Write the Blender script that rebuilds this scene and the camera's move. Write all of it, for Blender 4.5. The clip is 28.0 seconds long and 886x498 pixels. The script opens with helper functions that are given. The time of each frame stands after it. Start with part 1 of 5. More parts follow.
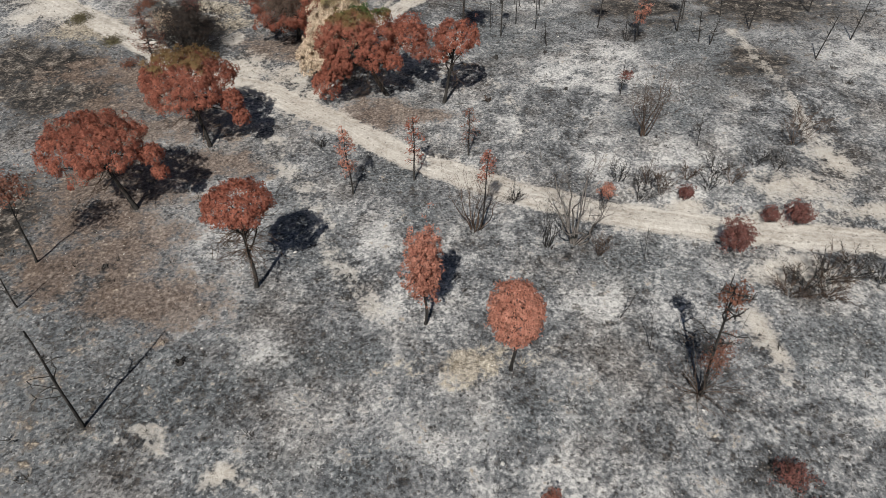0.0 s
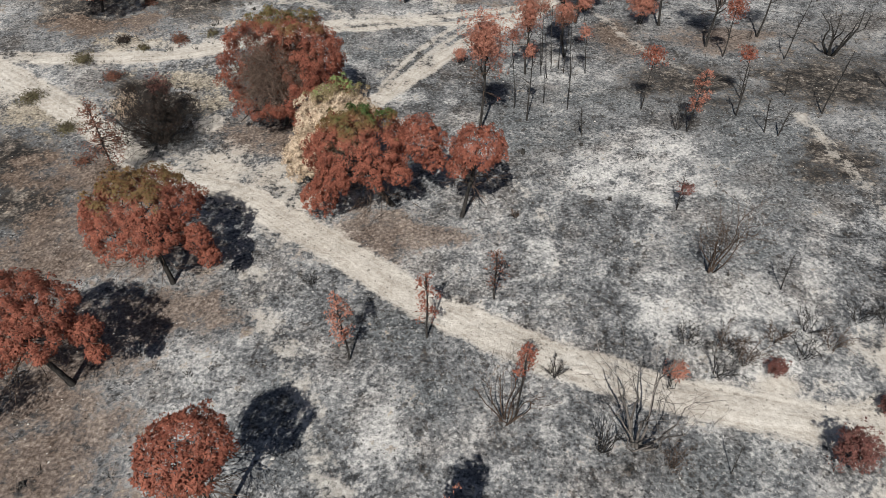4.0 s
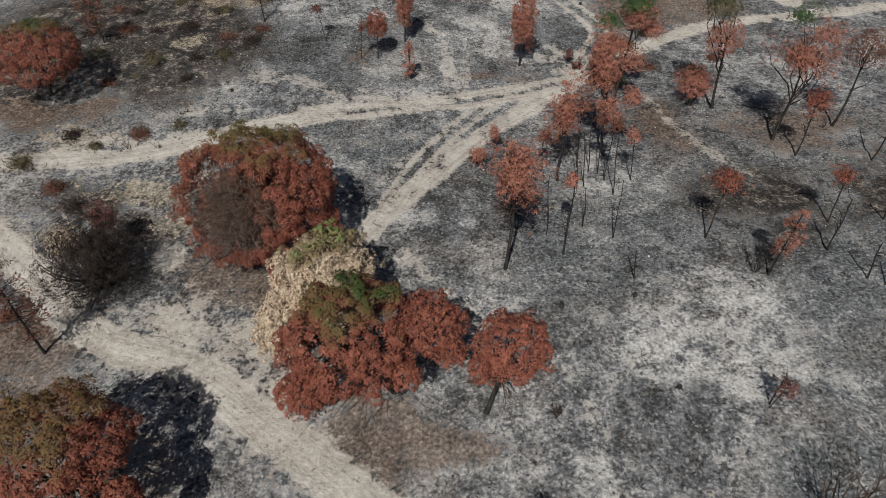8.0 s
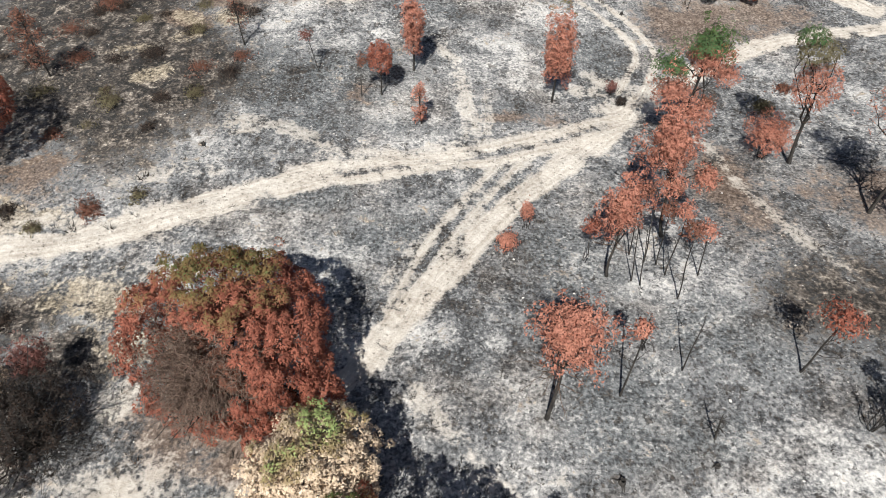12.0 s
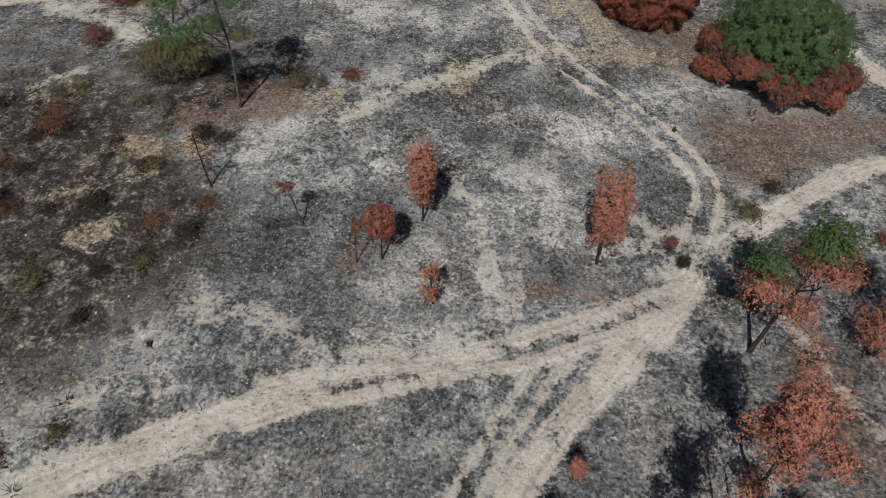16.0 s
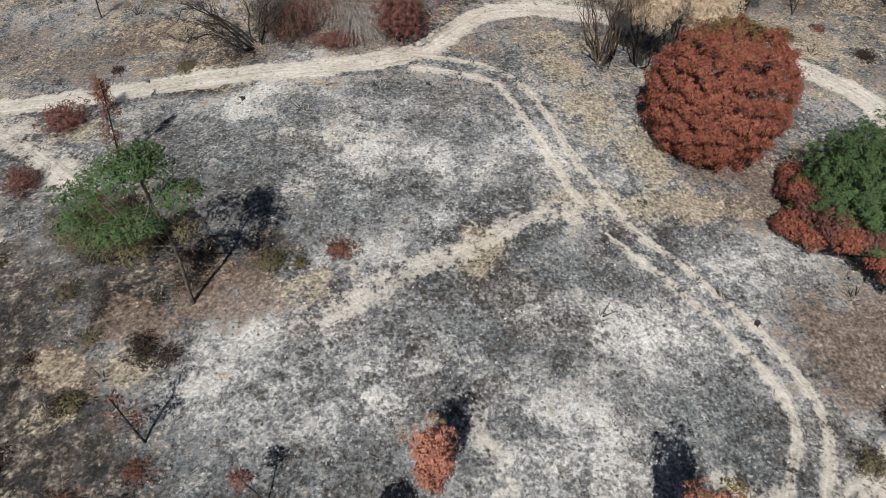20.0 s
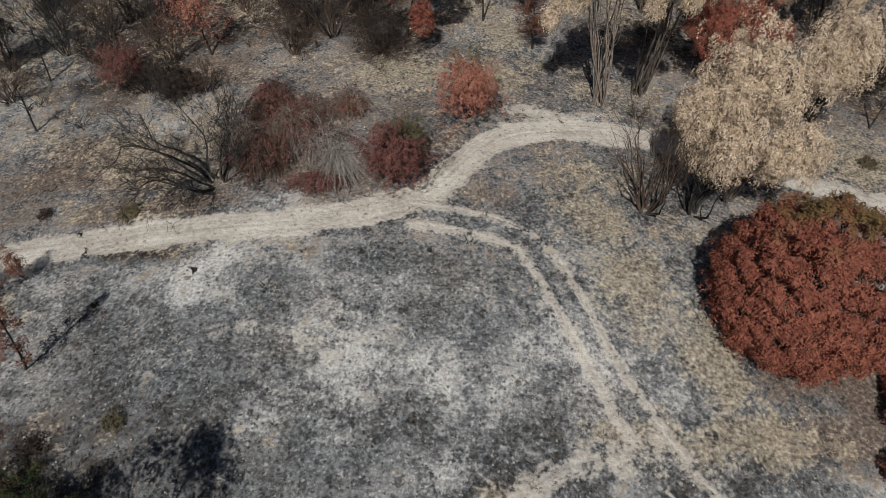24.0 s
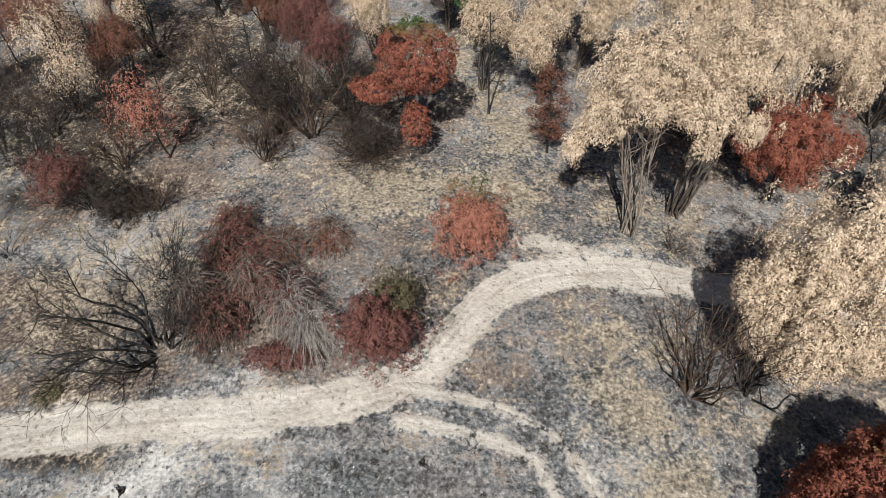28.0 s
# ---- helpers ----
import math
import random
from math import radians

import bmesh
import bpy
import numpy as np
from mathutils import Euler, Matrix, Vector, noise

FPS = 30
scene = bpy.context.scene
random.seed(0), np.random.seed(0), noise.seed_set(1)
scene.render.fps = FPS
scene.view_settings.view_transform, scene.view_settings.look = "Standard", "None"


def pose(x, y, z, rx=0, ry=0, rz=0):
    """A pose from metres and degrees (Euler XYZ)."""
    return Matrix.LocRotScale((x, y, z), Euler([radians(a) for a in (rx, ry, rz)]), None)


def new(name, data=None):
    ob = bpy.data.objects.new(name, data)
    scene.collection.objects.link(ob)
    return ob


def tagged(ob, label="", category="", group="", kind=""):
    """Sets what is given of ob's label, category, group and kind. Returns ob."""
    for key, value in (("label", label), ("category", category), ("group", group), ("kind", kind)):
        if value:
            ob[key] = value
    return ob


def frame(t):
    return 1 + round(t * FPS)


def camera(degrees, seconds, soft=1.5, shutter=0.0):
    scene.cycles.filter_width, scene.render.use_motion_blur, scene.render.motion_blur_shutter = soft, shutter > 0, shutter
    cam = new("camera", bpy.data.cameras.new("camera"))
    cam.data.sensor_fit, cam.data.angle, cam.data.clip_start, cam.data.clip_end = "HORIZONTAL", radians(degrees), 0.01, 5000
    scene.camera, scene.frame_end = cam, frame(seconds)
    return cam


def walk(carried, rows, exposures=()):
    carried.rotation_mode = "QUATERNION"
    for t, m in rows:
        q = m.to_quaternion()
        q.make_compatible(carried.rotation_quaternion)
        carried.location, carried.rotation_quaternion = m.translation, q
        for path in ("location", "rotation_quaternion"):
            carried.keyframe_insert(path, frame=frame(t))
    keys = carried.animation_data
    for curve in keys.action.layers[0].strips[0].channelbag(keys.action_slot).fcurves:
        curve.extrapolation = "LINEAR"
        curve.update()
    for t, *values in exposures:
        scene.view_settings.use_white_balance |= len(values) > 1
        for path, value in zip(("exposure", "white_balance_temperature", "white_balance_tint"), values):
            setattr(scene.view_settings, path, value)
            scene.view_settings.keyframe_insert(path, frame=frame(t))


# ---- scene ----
cam = camera(69.3, 28.0, 0.8)
METRES, EYE, TILT, LEAN, TURN = 105.26, 30.0, 0.0, 0.0, 0.0
ROWS = [
    (0.0, 0.0, 0.0, 0.0, 0.28, -45.93, -0.27),
    (0.5, -0.0013, 0.0151, -0.0, 0.31, -45.91, -0.25),
    (1.0, -0.0021, 0.0314, 0.0001, 0.36, -45.9, -0.24),
    (1.5, -0.0029, 0.0474, 0.0004, 0.41, -45.91, -0.22),
    (2.0, -0.0043, 0.0652, 0.0005, 0.45, -45.91, -0.2),
    (2.5, -0.0058, 0.0817, 0.0005, 0.47, -45.89, -0.2),
    (3.0, -0.0076, 0.0994, 0.0005, 0.5, -45.85, -0.23),
    (3.5, -0.009, 0.1159, 0.0005, 0.53, -45.85, -0.22),
    (5.5, -0.0135, 0.1857, 0.0011, 0.68, -45.73, -0.12),
    (6.0, -0.015, 0.2044, 0.001, 0.7, -45.68, -0.13),
    (6.5, -0.016, 0.2218, 0.0009, 0.72, -45.63, -0.09),
    (7.0, -0.0172, 0.2403, 0.0005, 0.76, -45.53, -0.1),
    (7.5, -0.0183, 0.2574, 0.0005, 0.8, -45.54, -0.07),
    (8.0, -0.0194, 0.2753, 0.0002, 0.84, -45.67, -0.06),
    (8.5, -0.0206, 0.2914, 0.0, 0.86, -45.92, -0.04),
    (9.0, -0.0218, 0.3084, -0.0006, 0.9, -46.87, 0.01),
    (9.5, -0.0231, 0.3237, -0.0009, 0.94, -48.02, 0.05),
    (10.0, -0.0249, 0.3399, -0.0013, 0.99, -49.28, 0.06),
    (10.5, -0.0262, 0.3557, -0.0014, 1.04, -49.95, 0.09),
    (11.0, -0.028, 0.3723, -0.0016, 1.05, -49.92, 0.08),
    (11.5, -0.0298, 0.3879, -0.0018, 1.07, -49.9, 0.07),
    (12.0, -0.0315, 0.4052, -0.0023, 1.09, -49.84, 0.09),
    (12.5, -0.0332, 0.4218, -0.0026, 1.15, -49.81, 0.08),
    (14.5, -0.0393, 0.4974, -0.003, 1.23, -49.67, 0.1),
    (15.0, -0.0409, 0.518, -0.0032, 1.25, -49.58, 0.11),
    (15.5, -0.0419, 0.5375, -0.0031, 1.28, -49.54, 0.11),
    (16.0, -0.0431, 0.5592, -0.003, 1.32, -49.48, 0.13),
    (16.5, -0.0443, 0.5797, -0.0028, 1.37, -49.47, 0.15),
    (17.0, -0.046, 0.6015, -0.0028, 1.39, -49.38, 0.12),
    (17.5, -0.0471, 0.6213, -0.0025, 1.41, -49.35, 0.14),
    (18.0, -0.0484, 0.6429, -0.0025, 1.44, -49.29, 0.15),
    (18.5, -0.0494, 0.6627, -0.0021, 1.46, -49.29, 0.18),
    (19.0, -0.0509, 0.6836, -0.0019, 1.48, -49.26, 0.19),
    (19.5, -0.0523, 0.7025, -0.0019, 1.5, -49.24, 0.2),
    (20.0, -0.054, 0.723, -0.0018, 1.52, -49.18, 0.19),
    (20.5, -0.0553, 0.7419, -0.0015, 1.55, -49.15, 0.2),
    (21.0, -0.0564, 0.7632, -0.0008, 1.57, -49.17, 0.17),
    (21.5, -0.0574, 0.7826, -0.0003, 1.61, -49.16, 0.16),
    (22.0, -0.0582, 0.8032, 0.0, 1.66, -49.15, 0.17),
    (22.5, -0.0585, 0.822, 0.0002, 1.72, -49.12, 0.2),
    (24.5, -0.0608, 0.8936, 0.0019, 1.77, -49.02, 0.19),
    (25.0, -0.0613, 0.9106, 0.0022, 1.78, -48.98, 0.2),
    (25.5, -0.0618, 0.9254, 0.0025, 1.8, -48.96, 0.2),
    (26.0, -0.0625, 0.9406, 0.0028, 1.82, -48.98, 0.19),
    (26.5, -0.0629, 0.9545, 0.003, 1.85, -48.97, 0.2),
    (27.0, -0.0631, 0.9691, 0.0034, 1.86, -48.97, 0.17),
    (27.5, -0.0625, 0.9826, 0.0039, 1.9, -49.01, 0.18),
    (28.0, -0.0618, 0.9975, 0.0044, 1.95, -49.0, 0.19),
]
EXPOSURES = [(0, 0.08), (2, 0.24), (3.5, 0.22), (5.5, -0.40), (6.5, -0.58), (7.5, -0.48), (8.5, -0.10), (9, 0.20), (10, 0.46), (11, 0.63), (12.5, 0.63), (14.5, -0.55), (15.5, -0.45), (17, -0.05), (19, 0.18), (20, 0.20), (22.5, 0.22), (24.5, -0.38), (26, -0.30), (27, 0.00), (28, 0.32)]
walk(cam, [(t, pose(0, 0, EYE, TILT, LEAN, TURN) @ pose(METRES * x, METRES * y, METRES * z, 90 + pitch, roll, yaw)) for t, x, y, z, yaw, pitch, roll in ROWS], EXPOSURES)


# ---- light ----
SUN_ELEV, SUN_AZ = 52.0, 13.0          # light travels towards +y, turned a little to +x
world = bpy.data.worlds.new("world")
scene.world = world
world.use_nodes = True
wn = world.node_tree.nodes
sky = wn.new("ShaderNodeTexSky")
sky.sky_type = "NISHITA"
sky.sun_disc = False
sky.sun_elevation = radians(SUN_ELEV)
sky.sun_rotation = radians(180 + SUN_AZ)
world.node_tree.links.new(sky.outputs[0], wn["Background"].inputs[0])
wn["Background"].inputs[1].default_value = 0.036
sun = new("sun", bpy.data.lights.new("sun", "SUN"))
sun.data.energy, sun.data.angle, sun.data.color = 4.9, radians(0.6), (1.0, 0.965, 0.905)
_ce = math.cos(radians(SUN_ELEV))
sun_way = Vector((math.sin(radians(SUN_AZ)) * _ce, math.cos(radians(SUN_AZ)) * _ce, -math.sin(radians(SUN_ELEV))))
sun.matrix_world = Matrix.Translation((0, 0, 60)) @ sun_way.to_track_quat("-Z", "Y").to_matrix().to_4x4()


# ---- materials ----
class Net:
    """A material's node tree, with short ways to add nodes."""

    def __init__(self, name, rough=0.9):
        self.m = bpy.data.materials.new(name)
        self.m.use_nodes = True
        self.t = self.m.node_tree
        self.b = self.t.nodes["Principled BSDF"]
        self.b.inputs["Roughness"].default_value = rough
        self.b.inputs["Specular IOR Level"].default_value = 0.2
        self.pos = self.t.nodes.new("ShaderNodeNewGeometry").outputs["Position"]
        self.island = self.pos.node.outputs["Random Per Island"]

    def put(self, socket, v):
        if isinstance(v, bpy.types.NodeSocket):
            self.t.links.new(v, socket)
        else:
            socket.default_value = v

    def noise(self, scale, detail=3.0, rough=0.55, stretch=None, twist=0.0):
        n = self.t.nodes.new("ShaderNodeTexNoise")
        n.inputs["Scale"].default_value = scale
        n.inputs["Detail"].default_value = detail
        n.inputs["Roughness"].default_value = rough
        n.inputs["Distortion"].default_value = twist
        src = self.pos
        if stretch:
            mp = self.t.nodes.new("ShaderNodeMapping")
            mp.inputs["Scale"].default_value = stretch
            self.t.links.new(src, mp.inputs[0])
            src = mp.outputs[0]
        self.t.links.new(src, n.inputs["Vector"])
        return n.outputs[0]

    def wheels(self):
        """Streaks that run along a road."""
        n = self.t.nodes.new("ShaderNodeTexNoise")
        n.inputs["Scale"].default_value, n.inputs["Detail"].default_value = 1.0, 4.0
        v = self.t.nodes.new("ShaderNodeCombineXYZ")
        self.t.links.new(self.math("MULTIPLY", self.attr("across"), 4.0), v.inputs[0])
        self.t.links.new(self.math("MULTIPLY", self.attr("along"), 0.10), v.inputs[1])
        self.t.links.new(v.outputs[0], n.inputs["Vector"])
        return n.outputs[0]

    def cells(self, scale):
        """Distance from the middle of scattered cells, and one chance number for each cell."""
        n = self.t.nodes.new("ShaderNodeTexVoronoi")
        n.inputs["Scale"].default_value = scale
        bend_it = self.t.nodes.new("ShaderNodeVectorMath")
        bend_it.operation = "ADD"
        wob = self.t.nodes.new("ShaderNodeTexNoise")
        wob.inputs["Scale"].default_value = scale * 1.7
        self.t.links.new(self.pos, wob.inputs["Vector"])
        fit = self.t.nodes.new("ShaderNodeVectorMath")
        fit.operation = "SCALE"
        fit.inputs["Scale"].default_value = 1.0 / scale
        self.t.links.new(wob.outputs["Color"], fit.inputs[0])
        self.t.links.new(self.pos, bend_it.inputs[0])
        self.t.links.new(fit.outputs[0], bend_it.inputs[1])
        self.t.links.new(bend_it.outputs[0], n.inputs["Vector"])
        return n.outputs["Distance"], n.outputs["Color"]

    def math(self, op, a, b=0.0, clamp=False):
        n = self.t.nodes.new("ShaderNodeMath")
        n.operation, n.use_clamp = op, clamp
        self.put(n.inputs[0], a)
        self.put(n.inputs[1], b)
        return n.outputs[0]

    def step(self, v, lo, hi):
        n = self.t.nodes.new("ShaderNodeMapRange")
        n.interpolation_type = "SMOOTHSTEP"
        self.put(n.inputs[0], v)
        n.inputs[1].default_value, n.inputs[2].default_value = lo, hi
        return n.outputs[0]

    def mix(self, f, a, b):
        n = self.t.nodes.new("ShaderNodeMix")
        n.data_type = "RGBA"
        self.put(n.inputs[0], f)
        for s, v in ((n.inputs[6], a), (n.inputs[7], b)):
            self.put(s, (*v, 1) if isinstance(v, tuple) else v)
        return n.outputs[2]

    def ramp(self, f, *stops):
        n = self.t.nodes.new("ShaderNodeValToRGB")
        e = n.color_ramp.elements
        while len(e) < len(stops):
            e.new(0.5)
        for k, (p, c) in zip(e, stops):
            k.position, k.color = p, (*c, 1)
        self.put(n.inputs[0], f)
        return n.outputs[0]

    def attr(self, name):
        n = self.t.nodes.new("ShaderNodeAttribute")
        n.attribute_name = name
        return n.outputs["Fac"]

    def done(self, colour, bump=None, strength=0.4, dist=0.05):
        self.put(self.b.inputs["Base Color"], colour)
        if bump is not None:
            n = self.t.nodes.new("ShaderNodeBump")
            n.inputs["Strength"].default_value, n.inputs["Distance"].default_value = strength, dist
            self.put(n.inputs["Height"], bump)
            self.t.links.new(n.outputs[0], self.b.inputs["Normal"])
        return self.m


def ground_material():
    """Ash, soot, scorched litter, dry grass and sand, laid by the attributes of the ground's mesh."""
    g = Net("burnt_ground", 0.95)

    def total(*terms):
        out = 0.0
        for v, k in terms:
            out = g.math("ADD", out, g.math("MULTIPLY", v, k))
        return out

    def around(v):
        return g.math("SUBTRACT", v, 0.5)

    big, mid, small, fine = g.noise(0.085, 4, 0.6), g.noise(0.42, 6, 0.62, None, 0.3), g.noise(1.7, 5, 0.60, None, 0.4), g.noise(5.0, 3, 0.55)
    grain = g.noise(26.0, 3, 0.7)
    white, slate, dark = g.attr("white"), g.attr("slate"), g.attr("dark")
    ragged = total((around(mid), 1.3), (around(small), 1.1), (around(fine), 0.7))

    def mask(v, k, lo, hi):
        return g.step(g.math("ADD", v, g.math("MULTIPLY", ragged, k)), lo, hi)

    pale_on, slate_on = mask(white, 1.5, 0.42, 0.80), mask(slate, 1.1, 0.35, 0.80)
    tone = total((around(big), 0.70), (around(mid), 0.62), (around(small), 0.85), (around(fine), 0.85), (around(grain), 0.35), (pale_on, 0.085), (slate_on, -0.085))
    ash = g.ramp(g.math("ADD", tone, 0.5), (0.08, (0.014, 0.014, 0.014)), (0.27, (0.052, 0.054, 0.057)), (0.38, (0.100, 0.104, 0.109)), (0.50, (0.172, 0.176, 0.181)),
                 (0.61, (0.268, 0.268, 0.266)), (0.76, (0.48, 0.472, 0.46)), (0.92, (0.76, 0.745, 0.72)))
    warm = g.step(total((g.noise(0.16, 5, 0.62), 0.75), (small, 0.25)), 0.47, 0.62)
    ash = g.mix(g.math("MULTIPLY", warm, 0.34), ash, g.mix(g.step(fine, 0.30, 0.72), (0.060, 0.049, 0.041), (0.32, 0.270, 0.225)))
    ash = g.mix(g.math("MULTIPLY", slate_on, 0.42), ash, g.mix(g.step(fine, 0.30, 0.70), (0.050, 0.057, 0.062), (0.215, 0.232, 0.240)))
    # flakes of white ash, gathered in drifts
    drifts = total((around(big), 0.5), (around(mid), 0.6), (white, 0.125), (slate, -0.035), (dark, -0.10))
    for scale, k, lo, hi, amount in ((0.65, 1.0, 0.605, 0.69, 0.26), (1.5, 0.9, 0.605, 0.66, 0.34), (3.2, 0.8, 0.61, 0.655, 0.46), (6.0, 0.7, 0.615, 0.665, 0.46)):
        chip = g.math("ADD", g.noise(scale, 7, 0.64, None, 0.5), g.math("MULTIPLY", drifts, k))
        ash = g.mix(g.math("MULTIPLY", g.step(chip, lo, hi), amount), ash, g.mix(g.step(fine, 0.30, 0.68), (0.38, 0.374, 0.362), (0.66, 0.644, 0.618)))
    # soot, and the black rings of burnt tussocks
    soot = g.mix(g.step(g.noise(6.0, 4, 0.6), 0.40, 0.62), (0.010, 0.010, 0.010), (0.085, 0.070, 0.058))
    for scale, k, lo, hi, amount in ((0.7, 0.6, 0.385, 0.335, 0.35), (1.6, 0.5, 0.395, 0.355, 0.50), (3.4, 0.5, 0.400, 0.365, 0.66), (6.5, 0.4, 0.395, 0.355, 0.66)):
        pit = g.math("ADD", g.noise(scale, 7, 0.64, None, 0.5), g.math("MULTIPLY", drifts, k))
        ash = g.mix(g.math("MULTIPLY", g.step(pit, lo, hi), amount), ash, soot)
    far_in, chance = g.cells(0.75)
    tussock = g.math("MULTIPLY", g.step(g.math("ADD", far_in, g.math("MULTIPLY", around(fine), 0.55)), 0.27, 0.14), g.step(chance, 0.44, 0.38))
    ash = g.mix(g.math("MULTIPLY", tussock, 0.62), ash, soot)
    far_in, chance = g.cells(4.2)
    crumb = g.step(far_in, 0.36, 0.20)
    ash = g.mix(g.math("MULTIPLY", crumb, g.math("MULTIPLY", g.step(chance, 0.66, 0.72), 0.40)), ash, (0.56, 0.55, 0.53))
    ash = g.mix(g.math("MULTIPLY", crumb, g.math("MULTIPLY", g.step(chance, 0.36, 0.33), 0.75)), ash, (0.022, 0.021, 0.020))
    # the black and brown heath slopes, also laid where "dark" holds painted shade
    peat = g.math("ADD", total((around(g.noise(0.75, 9, 0.72, None, 0.5)), 0.75), (around(small), 0.45), (around(fine), 0.42)), 0.5)
    heath = g.ramp(peat, (0.34, (0.005, 0.005, 0.005)), (0.46, (0.018, 0.016, 0.014)), (0.53, (0.068, 0.055, 0.045)), (0.61, (0.165, 0.145, 0.125)), (0.72, (0.46, 0.40, 0.33)))
    c = g.mix(g.math("MULTIPLY", mask(dark, 1.6, 0.30, 0.80), 0.90), ash, heath)
    strewn = total((fine, 0.55), (small, 0.30), (grain, 0.15))
    litter = g.ramp(strewn, (0.34, (0.030, 0.021, 0.016)), (0.45, (0.098, 0.069, 0.052)), (0.54, (0.165, 0.121, 0.094)), (0.68, (0.34, 0.278, 0.23)))
    dry = g.ramp(strewn, (0.34, (0.062, 0.050, 0.036)), (0.45, (0.205, 0.170, 0.124)), (0.55, (0.375, 0.322, 0.243)), (0.68, (0.66, 0.59, 0.47)))
    c = g.mix(g.math("MULTIPLY", mask(g.attr("litter"), 1.4, 0.28, 0.82), 0.80), c, litter)
    c = g.mix(g.math("MULTIPLY", mask(g.attr("dry"), 1.5, 0.34, 0.95), 0.74), c, dry)
    worn = total((mid, 0.30), (g.noise(3.0, 5, 0.6), 0.36), (g.wheels(), 0.34))
    sand = g.ramp(worn, (0.36, (0.275, 0.242, 0.205)), (0.47, (0.425, 0.388, 0.342)), (0.56, (0.535, 0.500, 0.450)), (0.66, (0.65, 0.618, 0.570)))
    far_in, chance = g.cells(3.2)
    clod = g.math("MULTIPLY", g.step(far_in, 0.36, 0.20), g.step(chance, 0.36, 0.30))
    sand = g.mix(g.math("MULTIPLY", clod, 0.6), sand, (0.12, 0.105, 0.09))
    laid = total((g.step(g.attr("sand"), 0.50, 0.92), 0.38), (g.step(g.attr("sand"), 0.0, 0.3), 0.57))
    c = g.mix(g.math("MULTIPLY", mask(g.attr("sand"), 1.35, 0.30, 0.72), laid), c, sand)
    h = total((small, 0.9), (fine, 0.9), (grain, 0.35), (tussock, 0.25))
    return g.done(c, h, 0.7, 0.12)


def leaf_material(name, a, b, low, green=(0.05, 0.085, 0.026), sheen=0.25, lets=0.32):
    """Leaves: two tones that vary from leaf to leaf and from clump to clump, some dull ones, dark patches painted as
    shaded gaps, and green where the fire stopped.
    """
    g = Net(name, 0.75)
    clump = g.noise(2.4, 3, 0.6)
    f = g.math("ADD", g.math("MULTIPLY", g.island, 0.40), g.math("SUBTRACT", g.math("MULTIPLY", clump, 2.2), 0.80), True)
    c = g.mix(f, a, b)
    c = g.mix(g.math("MULTIPLY", g.step(g.island, 0.80, 0.95), 0.7), c, low)
    # noise patches darken the colour like shaded gaps between clumps
    c = g.mix(g.math("MULTIPLY", g.step(g.noise(3.6, 3, 0.6), 0.47, 0.34), 0.70), c, g.mix(0.75, c, low))
    leafy = g.mix(g.island, green, tuple(1.7 * k for k in green))
    alive = g.math("ADD", g.attr("green"), g.math("MULTIPLY", g.math("SUBTRACT", g.island, 0.5), 0.35))
    c = g.mix(g.math("MULTIPLY", g.step(alive, 0.12, 0.45), 0.85), c, g.mix(g.island, (0.13, 0.10, 0.038), (0.22, 0.165, 0.07)))
    c = g.mix(g.step(alive, 0.55, 0.85), c, leafy)
    g.b.inputs["Specular IOR Level"].default_value = sheen
    m = g.done(c)
    thin, both = g.t.nodes.new("ShaderNodeBsdfTranslucent"), g.t.nodes.new("ShaderNodeMixShader")
    g.put(thin.inputs["Color"], c)
    both.inputs[0].default_value = lets
    g.t.links.new(g.b.outputs[0], both.inputs[1])
    g.t.links.new(thin.outputs[0], both.inputs[2])
    g.t.links.new(both.outputs[0], g.t.nodes["Material Output"].inputs["Surface"])
    return m


def wood_material(name, a, b, scale=5.0):
    g = Net(name, 0.85)
    n = g.noise(scale, 5, 0.65, (1, 1, 0.3))
    return g.done(g.mix(g.step(n, 0.35, 0.7), a, b), g.noise(scale * 4, 3, 0.6, (1, 1, 0.25)), 0.6, 0.03)


def plain_material(name, a, b, rough=0.9):
    g = Net(name, rough)
    return g.done(g.mix(g.math("ADD", g.math("MULTIPLY", g.island, 0.6), g.math("MULTIPLY", g.noise(6, 3), 0.4)), a, b))


GROUND = ground_material()
RED = leaf_material("scorched_red_needles", (0.185, 0.055, 0.037), (0.44, 0.168, 0.112), (0.055, 0.024, 0.018))
ORANGE = leaf_material("scorched_orange_needles", (0.30, 0.112, 0.078), (0.56, 0.275, 0.20), (0.12, 0.055, 0.041))
DULL = leaf_material("scorched_brown_needles", (0.15, 0.065, 0.045), (0.25, 0.115, 0.08), (0.07, 0.045, 0.03))
MAROON = leaf_material("dark_red_leaves", (0.125, 0.050, 0.042), (0.27, 0.122, 0.104), (0.06, 0.037, 0.031))
CREAM = leaf_material("bleached_cream_leaves", (0.40, 0.30, 0.21), (0.82, 0.68, 0.52), (0.15, 0.10, 0.07), (0.16, 0.20, 0.075), lets=0.16)
GREEN = leaf_material("green_needles", (0.048, 0.100, 0.038), (0.105, 0.175, 0.072), (0.09, 0.085, 0.04))
OLIVE = leaf_material("olive_scrub_leaves", (0.11, 0.10, 0.055), (0.19, 0.165, 0.10), (0.07, 0.055, 0.035))
PALE_TWIG = wood_material("pale_dead_twigs", (0.20, 0.18, 0.165), (0.40, 0.365, 0.335))
SOOT = leaf_material("sooty_twigs_and_leaves", (0.018, 0.016, 0.015), (0.05, 0.040, 0.034), (0.075, 0.045, 0.033))
